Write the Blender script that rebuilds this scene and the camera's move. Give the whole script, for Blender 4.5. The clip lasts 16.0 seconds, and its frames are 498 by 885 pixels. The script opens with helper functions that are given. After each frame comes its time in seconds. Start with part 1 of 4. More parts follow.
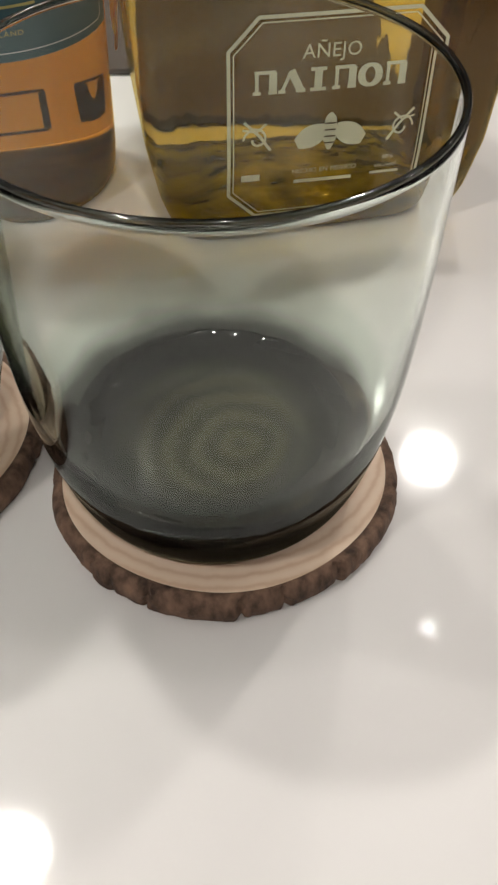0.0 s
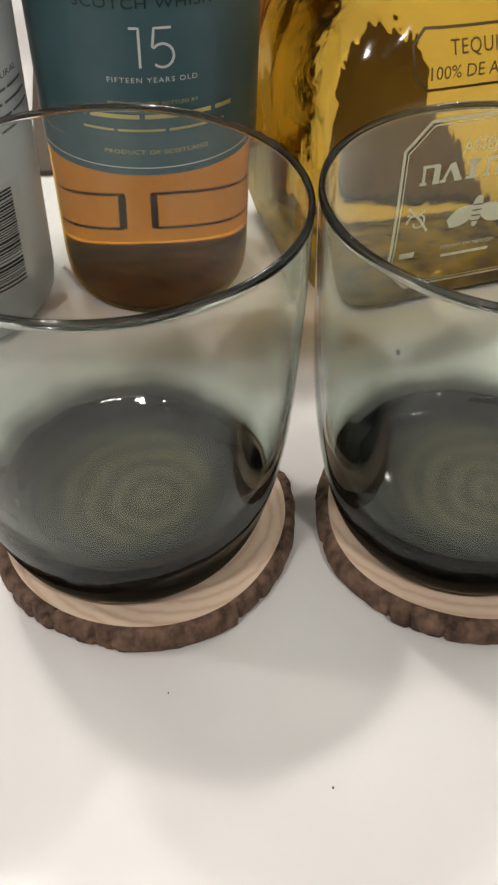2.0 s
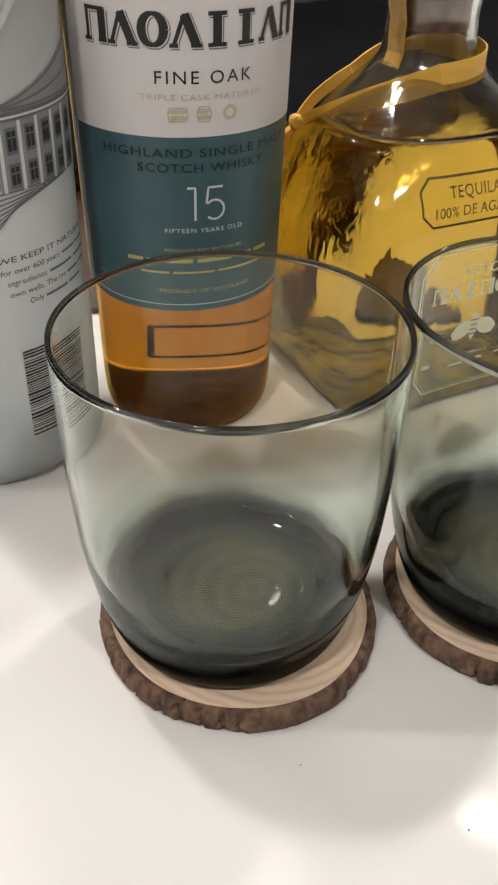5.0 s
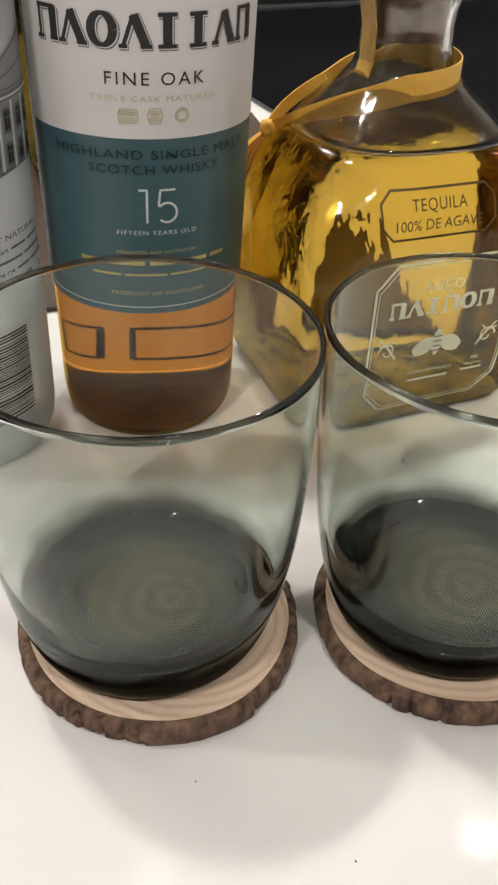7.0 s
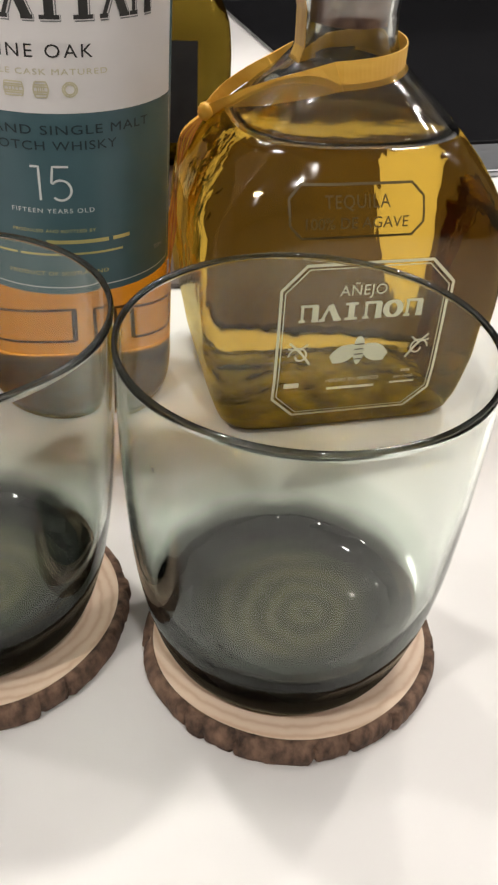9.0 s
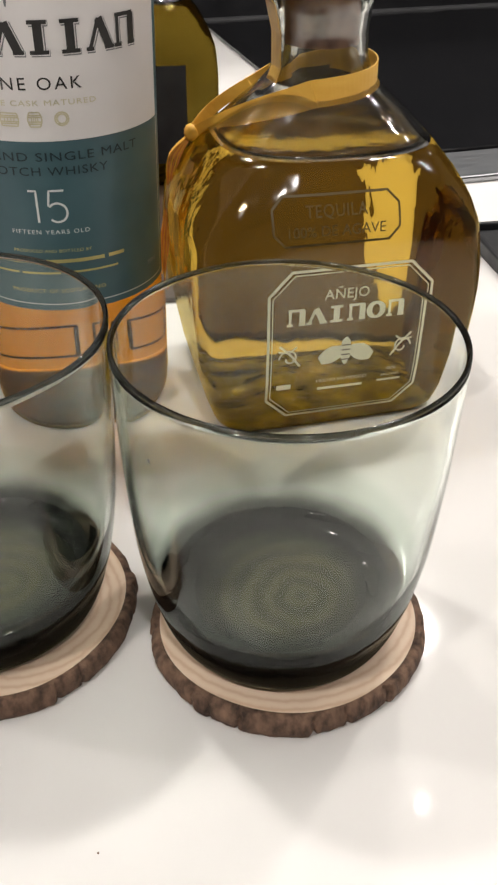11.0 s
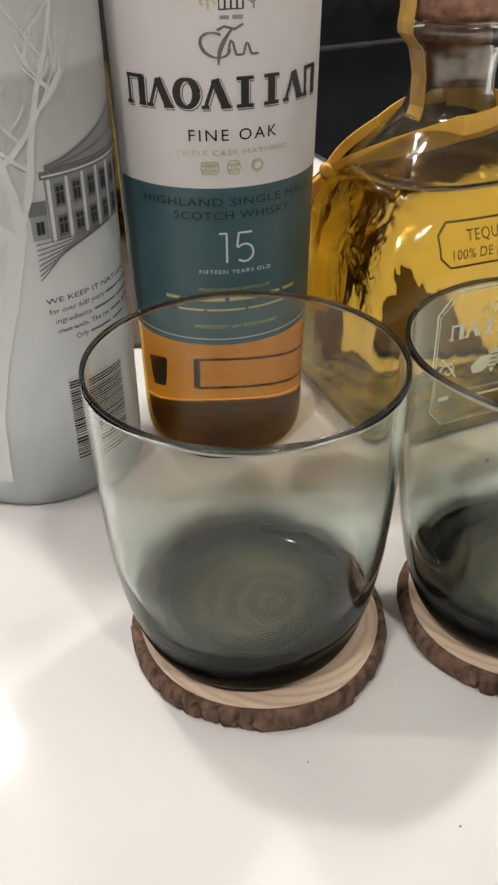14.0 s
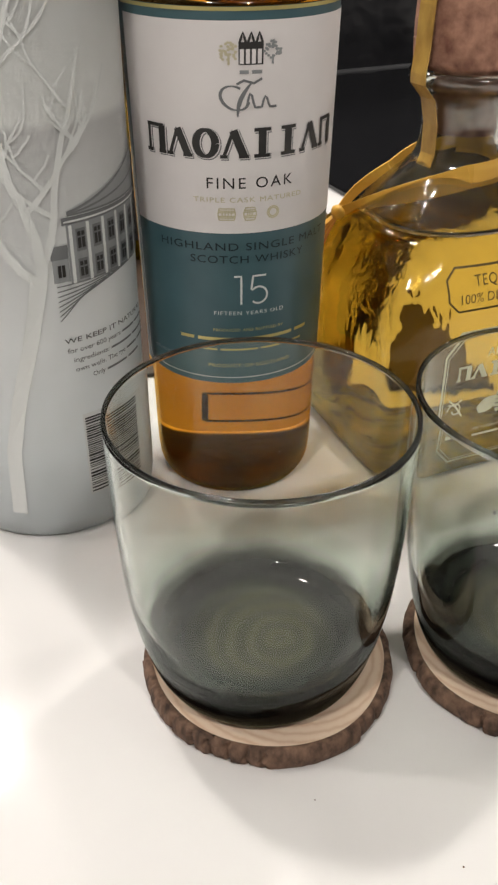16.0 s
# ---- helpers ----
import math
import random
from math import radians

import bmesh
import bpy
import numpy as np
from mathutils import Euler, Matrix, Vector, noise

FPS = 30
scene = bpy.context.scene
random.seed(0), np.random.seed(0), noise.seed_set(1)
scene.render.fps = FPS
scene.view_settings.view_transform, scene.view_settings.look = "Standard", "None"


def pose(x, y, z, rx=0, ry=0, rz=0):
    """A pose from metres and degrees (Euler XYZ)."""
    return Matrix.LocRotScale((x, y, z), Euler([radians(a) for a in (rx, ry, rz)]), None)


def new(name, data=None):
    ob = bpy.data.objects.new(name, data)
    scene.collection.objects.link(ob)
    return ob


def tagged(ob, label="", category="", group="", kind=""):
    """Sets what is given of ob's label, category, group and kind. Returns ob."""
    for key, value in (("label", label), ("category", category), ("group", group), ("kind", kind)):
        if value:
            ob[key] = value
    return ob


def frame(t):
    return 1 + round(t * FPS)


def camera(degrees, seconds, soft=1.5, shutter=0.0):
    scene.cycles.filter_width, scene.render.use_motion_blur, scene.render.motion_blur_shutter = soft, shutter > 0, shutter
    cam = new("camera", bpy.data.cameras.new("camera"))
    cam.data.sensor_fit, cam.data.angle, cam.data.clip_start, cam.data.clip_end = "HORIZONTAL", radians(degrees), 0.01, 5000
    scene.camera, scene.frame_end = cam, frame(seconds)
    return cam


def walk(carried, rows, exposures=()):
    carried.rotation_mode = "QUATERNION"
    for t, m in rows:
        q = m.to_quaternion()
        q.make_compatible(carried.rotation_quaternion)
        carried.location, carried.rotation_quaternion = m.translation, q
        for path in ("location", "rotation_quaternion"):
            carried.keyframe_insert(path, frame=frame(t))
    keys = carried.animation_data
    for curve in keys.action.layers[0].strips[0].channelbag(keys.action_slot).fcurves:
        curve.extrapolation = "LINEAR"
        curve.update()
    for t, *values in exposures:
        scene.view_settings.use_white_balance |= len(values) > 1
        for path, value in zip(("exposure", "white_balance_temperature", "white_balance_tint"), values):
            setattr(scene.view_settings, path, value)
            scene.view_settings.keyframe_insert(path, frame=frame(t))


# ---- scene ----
cam = camera(30.664, 16.0, soft=2.4)
ROWS = [
    (0, -0.00691, -0.00044, 0.17855, 43.448, -0.365, -1.596),
    (0.5, -0.04009, 0.00497, 0.18395, 43.953, -0.866, -1.571),
    (1, -0.06584, 0.00062, 0.18941, 44.885, -0.822, -2.837),
    (1.5, -0.07947, -0.00192, 0.19518, 45.537, -0.700, -6.088),
    (2, -0.10098, -0.01105, 0.20185, 46.543, -0.584, -9.357),
    (2.5, -0.13103, -0.01329, 0.20502, 48.437, -0.269, -12.340),
    (3, -0.15005, -0.02023, 0.20419, 49.599, 0.044, -15.243),
    (3.5, -0.15575, -0.02901, 0.20919, 50.856, -0.149, -16.835),
    (4, -0.16223, -0.02896, 0.21370, 52.971, -0.945, -17.383),
    (4.2, -0.16204, -0.02907, 0.21587, 53.696, -1.128, -17.494),
    (6.3, -0.15720, -0.02429, 0.21344, 55.010, -2.128, -14.987),
    (6.5, -0.14928, -0.02735, 0.21241, 54.903, -2.323, -14.357),
    (7, -0.12758, -0.03151, 0.21659, 54.558, -2.335, -13.416),
    (7.5, -0.10374, -0.03539, 0.21789, 54.514, -2.734, -12.134),
    (8, -0.08700, -0.03592, 0.21590, 54.639, -3.475, -9.794),
    (8.5, -0.06908, -0.02810, 0.21286, 53.852, -3.346, -5.590),
    (9, -0.04076, -0.03067, 0.21372, 53.621, -2.697, -3.512),
    (9.2, -0.03562, -0.03258, 0.21352, 53.890, -2.409, -3.038),
    (11.3, -0.03695, -0.05187, 0.21968, 54.791, 0.213, -5.269),
    (11.5, -0.04966, -0.05303, 0.21740, 54.905, 0.289, -6.098),
    (12, -0.08443, -0.05224, 0.21961, 55.060, 0.418, -7.939),
    (12.5, -0.11318, -0.04724, 0.21880, 55.441, 0.345, -9.255),
    (13, -0.13659, -0.04509, 0.22081, 55.845, 0.043, -10.675),
    (13.5, -0.15079, -0.04705, 0.22410, 56.361, 0.429, -11.846),
    (14, -0.15323, -0.05330, 0.22788, 56.667, 0.710, -13.343),
    (14.5, -0.15055, -0.05246, 0.23245, 56.447, 0.269, -14.102),
    (15, -0.14879, -0.04720, 0.23181, 56.754, 0.070, -13.777),
    (15.5, -0.15083, -0.04574, 0.23082, 56.660, -0.084, -13.285),
    (16, -0.15789, -0.05342, 0.24118, 57.350, -0.093, -12.875),
]
walk(cam, [(t, pose(x, y, z, rx, ry, rz)) for t, x, y, z, rx, ry, rz in ROWS],
     exposures=[(0.0, -0.24), (0.4, 0.02), (1.0, 0.08), (1.5, -0.03), (2.0, -0.04), (3.0, 0.0), (4.0, 0.03), (6.5, 0.14), (7.5, 0.16), (9.0, 0.26), (11.5, 0.22), (12.5, 0.13), (14.0, 0.06), (16.0, 0.14)])

# ---- light: a dim room with recessed ceiling downlights ----
CEILING = 1.60
LAMPS = [(-0.42, 0.62), (0.71, 0.90), (0.52, 1.60), (-0.46, 1.50), (-1.40, 0.45), (0.15, -0.85), (-0.75, -0.55), (1.75, 0.75), (-1.50, 1.70), (1.75, 1.90)]
# Unseen small lamps, assumed and added for the streaks reflected in the worktop.
SPOTS = [(0.44, 1.09), (0.24, 1.13), (-0.04, 1.25)]
world = bpy.data.worlds.new("room_glow")
scene.world = world
world.use_nodes = True
world.node_tree.nodes["Background"].inputs[0].default_value = (1.0, 0.95, 0.9, 1)
world.node_tree.nodes["Background"].inputs[1].default_value = 0.03
for lx, ly, size, watts in [(*p, 0.11, 9.4) for p in LAMPS] + [(*p, 0.012, 0.07) for p in SPOTS]:
    data = bpy.data.lights.new("downlight_lamp", "AREA")
    data.shape, data.size, data.energy, data.color = "DISK", size, watts, (1.0, 0.955, 0.90)
    lamp = new("downlight_lamp", data)
    lamp.matrix_world = pose(lx, ly, CEILING - 0.012)


# ---- materials ----
def material(name, color=(0.8, 0.8, 0.8), rough=0.5, metal=0.0, **more):
    m = bpy.data.materials.new(name)
    m.use_nodes = True
    b = m.node_tree.nodes["Principled BSDF"]
    b.inputs["Base Color"].default_value = (*color, 1)
    b.inputs["Roughness"].default_value = rough
    b.inputs["Metallic"].default_value = metal
    for key, value in more.items():
        b.inputs[key.replace("_", " ")].default_value = value
    return m


def node(m, kind, **settings):
    n = m.node_tree.nodes.new(kind)
    for key, value in settings.items():
        n.inputs[key.replace("_", " ")].default_value = value
    return n


def link(m, a, b):
    m.node_tree.links.new(a, b)


def ramp(m, fac, stops):
    r = m.node_tree.nodes.new("ShaderNodeValToRGB")
    el = r.color_ramp.elements
    while len(el) < len(stops):
        el.new(0.5)
    for e, (pos, col) in zip(el, stops):
        e.position, e.color = pos, (*col, 1)
    link(m, fac, r.inputs[0])
    return r.outputs[0]


def mottle(m, scale, low, high, socket="Base Color", detail=6.0, stretch=(1, 1, 1)):
    """Noise between two colours (or greys) on a socket of the material."""
    b = m.node_tree.nodes["Principled BSDF"]
    tc, mp = node(m, "ShaderNodeTexCoord"), node(m, "ShaderNodeMapping")
    mp.inputs["Scale"].default_value = stretch
    ns = node(m, "ShaderNodeTexNoise", Scale=scale, Detail=detail)
    link(m, tc.outputs["Object"], mp.inputs[0])
    link(m, mp.outputs[0], ns.inputs["Vector"])
    link(m, ramp(m, ns.outputs[0], [(0.3, low), (0.7, high)]), b.inputs[socket])
    return ns


def relief(m, scale, strength, distance=0.0005, detail=4.0, stretch=(1, 1, 1), target=None):
    b = target or m.node_tree.nodes["Principled BSDF"]
    tc, mp = node(m, "ShaderNodeTexCoord"), node(m, "ShaderNodeMapping")
    mp.inputs["Scale"].default_value = stretch
    ns = node(m, "ShaderNodeTexNoise", Scale=scale, Detail=detail)
    bp = node(m, "ShaderNodeBump", Strength=strength, Distance=distance)
    link(m, tc.outputs["Object"], mp.inputs[0])
    link(m, mp.outputs[0], ns.inputs["Vector"])
    link(m, ns.outputs[0], bp.inputs["Height"])
    link(m, bp.outputs[0], b.inputs["Normal"])
    return bp


def height_of(m, low, high):
    """0 at local height low, 1 at high."""
    tc, sep, mr = node(m, "ShaderNodeTexCoord"), node(m, "ShaderNodeSeparateXYZ"), node(m, "ShaderNodeMapRange")
    mr.inputs["From Min"].default_value, mr.inputs["From Max"].default_value = low, high
    link(m, tc.outputs["Object"], sep.inputs[0])
    link(m, sep.outputs["Z"], mr.inputs["Value"])
    return mr.outputs[0]


counter_white = material("white_quartz", (0.78, 0.755, 0.737), 0.16)
mottle(counter_white, 9.0, (0.755, 0.730, 0.712), (0.80, 0.776, 0.757))
mottle(counter_white, 26.0, (0.045,) * 3, (0.08,) * 3, "Roughness")
relief(counter_white, 14.0, 0.05, 0.002, 1.0)

wall_paint = material("grey_wall_paint", (0.22, 0.21, 0.20), 0.75)
mottle(wall_paint, 3.0, (0.20, 0.19, 0.18), (0.25, 0.24, 0.23))
ceiling_paint = material("ceiling_paint", (0.34, 0.335, 0.33), 0.8)
mottle(ceiling_paint, 4.0, (0.33, 0.325, 0.32), (0.37, 0.365, 0.36))
floor_wood = material("floor_boards", (0.2, 0.13, 0.08), 0.4)
mottle(floor_wood, 6.0, (0.14, 0.09, 0.055), (0.24, 0.16, 0.10), stretch=(1, 8, 1))
dark_tile = material("black_splashback", (0.018, 0.018, 0.02), 0.22)
relief(dark_tile, 18.0, 0.6, 0.01, 2.0)
mottle(dark_tile, 5.0, (0.012, 0.012, 0.014), (0.03, 0.03, 0.033))
black_glass = material("black_hob_glass", (0.008, 0.008, 0.009), 0.12)
mottle(black_glass, 30.0, (0.08,) * 3, (0.2,) * 3, "Roughness")
relief(black_glass, 22.0, 0.35, 0.006, 2.0)
black_plastic = material("black_plastic", (0.012, 0.012, 0.014), 0.4)
mottle(black_plastic, 60.0, (0.3,) * 3, (0.5,) * 3, "Roughness")
trim_grey = material("grey_trim", (0.03, 0.03, 0.032), 0.6)
mottle(trim_grey, 20.0, (0.02, 0.02, 0.022), (0.04, 0.04, 0.042))
tray_brown = material("dark_brown_mat", (0.035, 0.021, 0.013), 0.7)
mottle(tray_brown, 30.0, (0.04, 0.022, 0.013), (0.07, 0.040, 0.022))
relief(tray_brown, 700.0, 0.4, 0.0005)
steel = material("brushed_steel", (0.42, 0.43, 0.45), 0.35, 1.0)
mottle(steel, 40.0, (0.28,) * 3, (0.42,) * 3, "Roughness", stretch=(1, 14, 1))
cabinet_white = material("cabinet_lacquer", (0.7, 0.69, 0.67), 0.35)
mottle(cabinet_white, 5.0, (0.68, 0.67, 0.65), (0.72, 0.71, 0.69))

# coaster wood: growth rings round the slice's own centre
slice_wood = material("pine_slice", (0.6, 0.4, 0.24), 0.6)
_b = slice_wood.node_tree.nodes["Principled BSDF"]
_tc = node(slice_wood, "ShaderNodeTexCoord")
_ns = node(slice_wood, "ShaderNodeTexNoise", Scale=30.0, Detail=2.0)
_mix = node(slice_wood, "ShaderNodeVectorMath")
_mix.operation = "MULTIPLY_ADD"
_mix.inputs[1].default_value = (0.003, 0.003, 0.0)
link(slice_wood, _tc.outputs["Object"], _ns.inputs["Vector"])
link(slice_wood, _ns.outputs["Color"], _mix.inputs[0])
_sh = node(slice_wood, "ShaderNodeMapping", Location=(-0.007, 0.005, 0))
link(slice_wood, _tc.outputs["Object"], _sh.inputs[0])
link(slice_wood, _sh.outputs[0], _mix.inputs[2])
_wv = node(slice_wood, "ShaderNodeTexWave", Scale=95.0, Distortion=1.6, Detail=4.0, Detail_Scale=3.0)
_wv.wave_type, _wv.rings_direction, _wv.wave_profile = "RINGS", "Z", "SIN"
link(slice_wood, _mix.outputs[0], _wv.inputs["Vector"])
link(slice_wood, ramp(slice_wood, _wv.outputs["Fac"], [(0.0, (0.86, 0.67, 0.51)), (0.6, (0.82, 0.615, 0.455)), (1.0, (0.73, 0.51, 0.35))]), _b.inputs["Base Color"])
relief(slice_wood, 400.0, 0.25, 0.0003)
bark = material("bark", (0.16, 0.085, 0.05), 0.85)
mottle(bark, 330.0, (0.050, 0.029, 0.020), (0.26, 0.152, 0.100), stretch=(1, 1, 0.5))
relief(bark, 320.0, 0.9, 0.0012)

paper_white = material("label_paper", (0.78, 0.74, 0.73), 0.45)
mottle(paper_white, 60.0, (0.765, 0.725, 0.715), (0.795, 0.755, 0.745))
paper_teal = material("teal_label_paper", (0.045, 0.125, 0.15), 0.42)
mottle(paper_teal, 60.0, (0.046, 0.108, 0.126), (0.058, 0.125, 0.146))
ink_black = material("black_ink", (0.025, 0.023, 0.022), 0.5)
ink_teal = material("dark_teal_ink", (0.006, 0.022, 0.028), 0.5)
ink_gold = material("gold_ink", (0.58, 0.50, 0.20), 0.35, 0.5)
ink_pale_gold = material("pale_gold_ink", (0.66, 0.60, 0.42), 0.4, 0.3)
ink_silver = material("silver_ink", (0.72, 0.74, 0.73), 0.4, 0.2)
ink_cream = material("cream_print", (0.72, 0.69, 0.48), 0.5)
ink_brown = material("brown_print", (0.09, 0.06, 0.015), 0.5)
ink_grey = material("grey_print", (0.17, 0.175, 0.18), 0.5)
ink_mid = material("mid_grey_print", (0.30, 0.31, 0.315), 0.5)
ink_frost = material("white_frost_print", (0.72, 0.735, 0.72), 0.55)
ribbon_orange = material("orange_ribbon", (0.85, 0.47, 0.06), 0.5)
mottle(ribbon_orange, 30.0, (0.78, 0.40, 0.045), (0.90, 0.54, 0.09), stretch=(1, 1, 5))
ribbon_rust = material("rust_ribbon", (0.72, 0.26, 0.06), 0.5)
mottle(ribbon_rust, 60.0, (0.62, 0.20, 0.04), (0.80, 0.34, 0.09), stretch=(1, 1, 4))
seal_gold = material("old_gold_seal_paper", (0.52, 0.31, 0.06), 0.45)
mottle(seal_gold, 120.0, (0.34, 0.19, 0.035), (0.62, 0.39, 0.09), stretch=(1, 1, 0.6))
tag_paper = material("pink_tag_paper", (0.75, 0.60, 0.52), 0.6)
cork_brown = material("cork", (0.30, 0.17, 0.12), 0.8)
mottle(cork_brown, 170.0, (0.20, 0.085, 0.055), (0.52, 0.28, 0.19))
relief(cork_brown, 220.0, 0.6, 0.0008)
dark_label = material("dark_bottle_label", (0.035, 0.035, 0.038), 0.5)
mottle(dark_label, 70.0, (0.010, 0.010, 0.011), (0.022, 0.022, 0.023))


def gloss_over(m, shader, share=0.03, rough=0.10, waves=(280.0, 0.8, 0.0006), stretch=(1, 1, 1)):
    """A thin polished, slightly wavy skin over a glass shader, which catches the lamps."""
    gl, mx = node(m, "ShaderNodeBsdfGlossy", Roughness=rough), node(m, "ShaderNodeMixShader", Fac=share)
    relief(m, waves[0], waves[1], waves[2], 2.0, stretch, gl)
    link(m, shader, mx.inputs[1])
    link(m, gl.outputs[0], mx.inputs[2])
    link(m, mx.outputs[0], m.node_tree.nodes["Material Output"].inputs[0])


def glass(name, color, rough=0.0, ior=1.46, bump=None, gloss=None):
    m = bpy.data.materials.new(name)
    m.use_nodes = True
    nt = m.node_tree
    nt.nodes.remove(nt.nodes["Principled BSDF"])
    g = node(m, "ShaderNodeBsdfGlass", Roughness=rough, IOR=ior)
    g.inputs["Color"].default_value = (*color, 1)
    link(m, g.outputs[0], nt.nodes["Material Output"].inputs[0])
    if bump:
        relief(m, *bump, target=g)
    if gloss:
        gloss_over(m, g.outputs[0], **gloss)
    return m


clear_glass = glass("clear_glass", (0.93, 0.94, 0.92), bump=(42.0, 0.14, 0.003, 1.0), gloss=dict(share=0.06, waves=(60.0, 0.7, 0.003), stretch=(1, 1, 0.3)))
tequila_glass = glass("golden_tequila_in_glass", (0.745, 0.60, 0.225), ior=1.40, bump=(85.0, 0.36, 0.0022, 2.5, (1, 1, 0.4)), gloss=dict(waves=(60.0, 0.5, 0.002), stretch=(1, 1, 0.5)))
olive_tequila = glass("dull_tequila_in_glass", (0.33, 0.27, 0.10), ior=1.40, bump=(30.0, 0.5, 0.005, 2.5, (1, 1, 0.4)))
whisky_glass = glass("amber_whisky_in_glass", (0.86, 0.545, 0.14), ior=1.40, gloss=dict(waves=(60.0, 0.3, 0.001)))
# Bottle bases: the sparkles in the thick glass are painted as bright colour flecks.
dark_base = material("thick_base_painted_glints", (0.012, 0.008, 0.004), 0.45, Specular_IOR_Level=0.2)
mottle(dark_base, 90.0, (0.006, 0.004, 0.002), (0.11, 0.055, 0.010), stretch=(1, 1, 2.5))
relief(dark_base, 55.0, 0.8, 0.004, 2.0)
olive_base = material("thick_olive_base_painted_glints", (0.05, 0.045, 0.012), 0.10)
mottle(olive_base, 80.0, (0.05, 0.046, 0.012), (0.55, 0.47, 0.07), stretch=(1, 1, 3))
relief(olive_base, 70.0, 0.9, 0.005, 2.0)

# smoke glass: dark thick base, clear walls; the base colour's edge wavers as the melt did; the tint step near z 0.03 is
# a painted reflection
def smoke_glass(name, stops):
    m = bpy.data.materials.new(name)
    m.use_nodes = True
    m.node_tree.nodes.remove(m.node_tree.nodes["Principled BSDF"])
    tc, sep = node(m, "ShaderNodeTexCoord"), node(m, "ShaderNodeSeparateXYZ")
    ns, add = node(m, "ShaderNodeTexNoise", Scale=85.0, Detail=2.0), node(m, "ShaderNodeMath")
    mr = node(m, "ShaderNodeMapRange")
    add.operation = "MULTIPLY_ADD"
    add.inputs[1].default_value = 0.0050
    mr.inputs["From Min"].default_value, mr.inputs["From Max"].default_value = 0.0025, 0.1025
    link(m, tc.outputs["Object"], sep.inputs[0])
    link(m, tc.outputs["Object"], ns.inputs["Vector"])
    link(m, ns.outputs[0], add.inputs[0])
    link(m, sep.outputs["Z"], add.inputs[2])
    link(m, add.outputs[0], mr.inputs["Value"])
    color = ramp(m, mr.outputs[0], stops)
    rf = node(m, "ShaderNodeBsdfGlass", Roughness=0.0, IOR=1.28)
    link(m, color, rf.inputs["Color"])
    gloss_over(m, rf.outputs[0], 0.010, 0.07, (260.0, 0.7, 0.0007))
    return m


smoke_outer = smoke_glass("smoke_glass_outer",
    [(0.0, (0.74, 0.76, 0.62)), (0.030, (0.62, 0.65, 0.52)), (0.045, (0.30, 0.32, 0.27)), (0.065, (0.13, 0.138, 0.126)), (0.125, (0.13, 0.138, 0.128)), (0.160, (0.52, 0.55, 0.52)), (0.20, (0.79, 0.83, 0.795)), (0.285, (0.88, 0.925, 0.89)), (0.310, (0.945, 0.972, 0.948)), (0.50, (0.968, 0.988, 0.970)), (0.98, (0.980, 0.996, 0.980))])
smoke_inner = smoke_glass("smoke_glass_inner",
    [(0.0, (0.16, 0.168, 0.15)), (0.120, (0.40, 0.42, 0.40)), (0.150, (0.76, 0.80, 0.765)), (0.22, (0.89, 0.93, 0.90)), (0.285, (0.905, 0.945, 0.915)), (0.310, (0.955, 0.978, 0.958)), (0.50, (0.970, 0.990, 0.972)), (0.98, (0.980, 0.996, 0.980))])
# the tumbler's thick base as an opaque plug: the look into smoke glass, olive where it is thinnest, and the faint
# moulded rings' light and dark are put into the colour
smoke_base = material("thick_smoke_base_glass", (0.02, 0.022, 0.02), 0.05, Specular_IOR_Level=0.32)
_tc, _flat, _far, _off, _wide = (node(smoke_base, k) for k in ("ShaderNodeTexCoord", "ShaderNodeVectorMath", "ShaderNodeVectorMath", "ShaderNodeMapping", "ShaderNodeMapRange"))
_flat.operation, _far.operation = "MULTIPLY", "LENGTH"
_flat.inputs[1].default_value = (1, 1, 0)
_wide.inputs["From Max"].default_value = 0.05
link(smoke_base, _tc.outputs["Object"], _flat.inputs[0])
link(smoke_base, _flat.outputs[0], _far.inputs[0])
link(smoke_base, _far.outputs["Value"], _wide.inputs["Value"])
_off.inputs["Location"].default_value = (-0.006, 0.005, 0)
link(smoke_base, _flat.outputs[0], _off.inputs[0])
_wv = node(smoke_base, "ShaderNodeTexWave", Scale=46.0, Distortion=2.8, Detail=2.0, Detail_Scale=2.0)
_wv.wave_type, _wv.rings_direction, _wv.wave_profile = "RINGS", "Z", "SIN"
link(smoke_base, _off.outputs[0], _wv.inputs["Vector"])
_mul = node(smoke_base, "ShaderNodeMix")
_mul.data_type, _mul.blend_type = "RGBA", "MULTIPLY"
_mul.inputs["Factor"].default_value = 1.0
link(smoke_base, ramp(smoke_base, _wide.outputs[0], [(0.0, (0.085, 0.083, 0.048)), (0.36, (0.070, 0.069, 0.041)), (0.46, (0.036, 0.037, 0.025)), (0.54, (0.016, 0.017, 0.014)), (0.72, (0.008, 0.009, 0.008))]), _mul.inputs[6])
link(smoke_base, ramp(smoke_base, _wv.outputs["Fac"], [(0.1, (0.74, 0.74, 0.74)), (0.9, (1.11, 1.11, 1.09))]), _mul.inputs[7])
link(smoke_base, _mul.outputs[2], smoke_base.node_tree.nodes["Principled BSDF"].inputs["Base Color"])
relief(smoke_base, 170.0, 0.05, 0.0008, 1.0)
smoke_rim = glass("smoke_glass_rim", (0.50, 0.52, 0.50), ior=1.48, gloss=dict(share=0.05, rough=0.10, waves=(200.0, 0.4, 0.0004)))


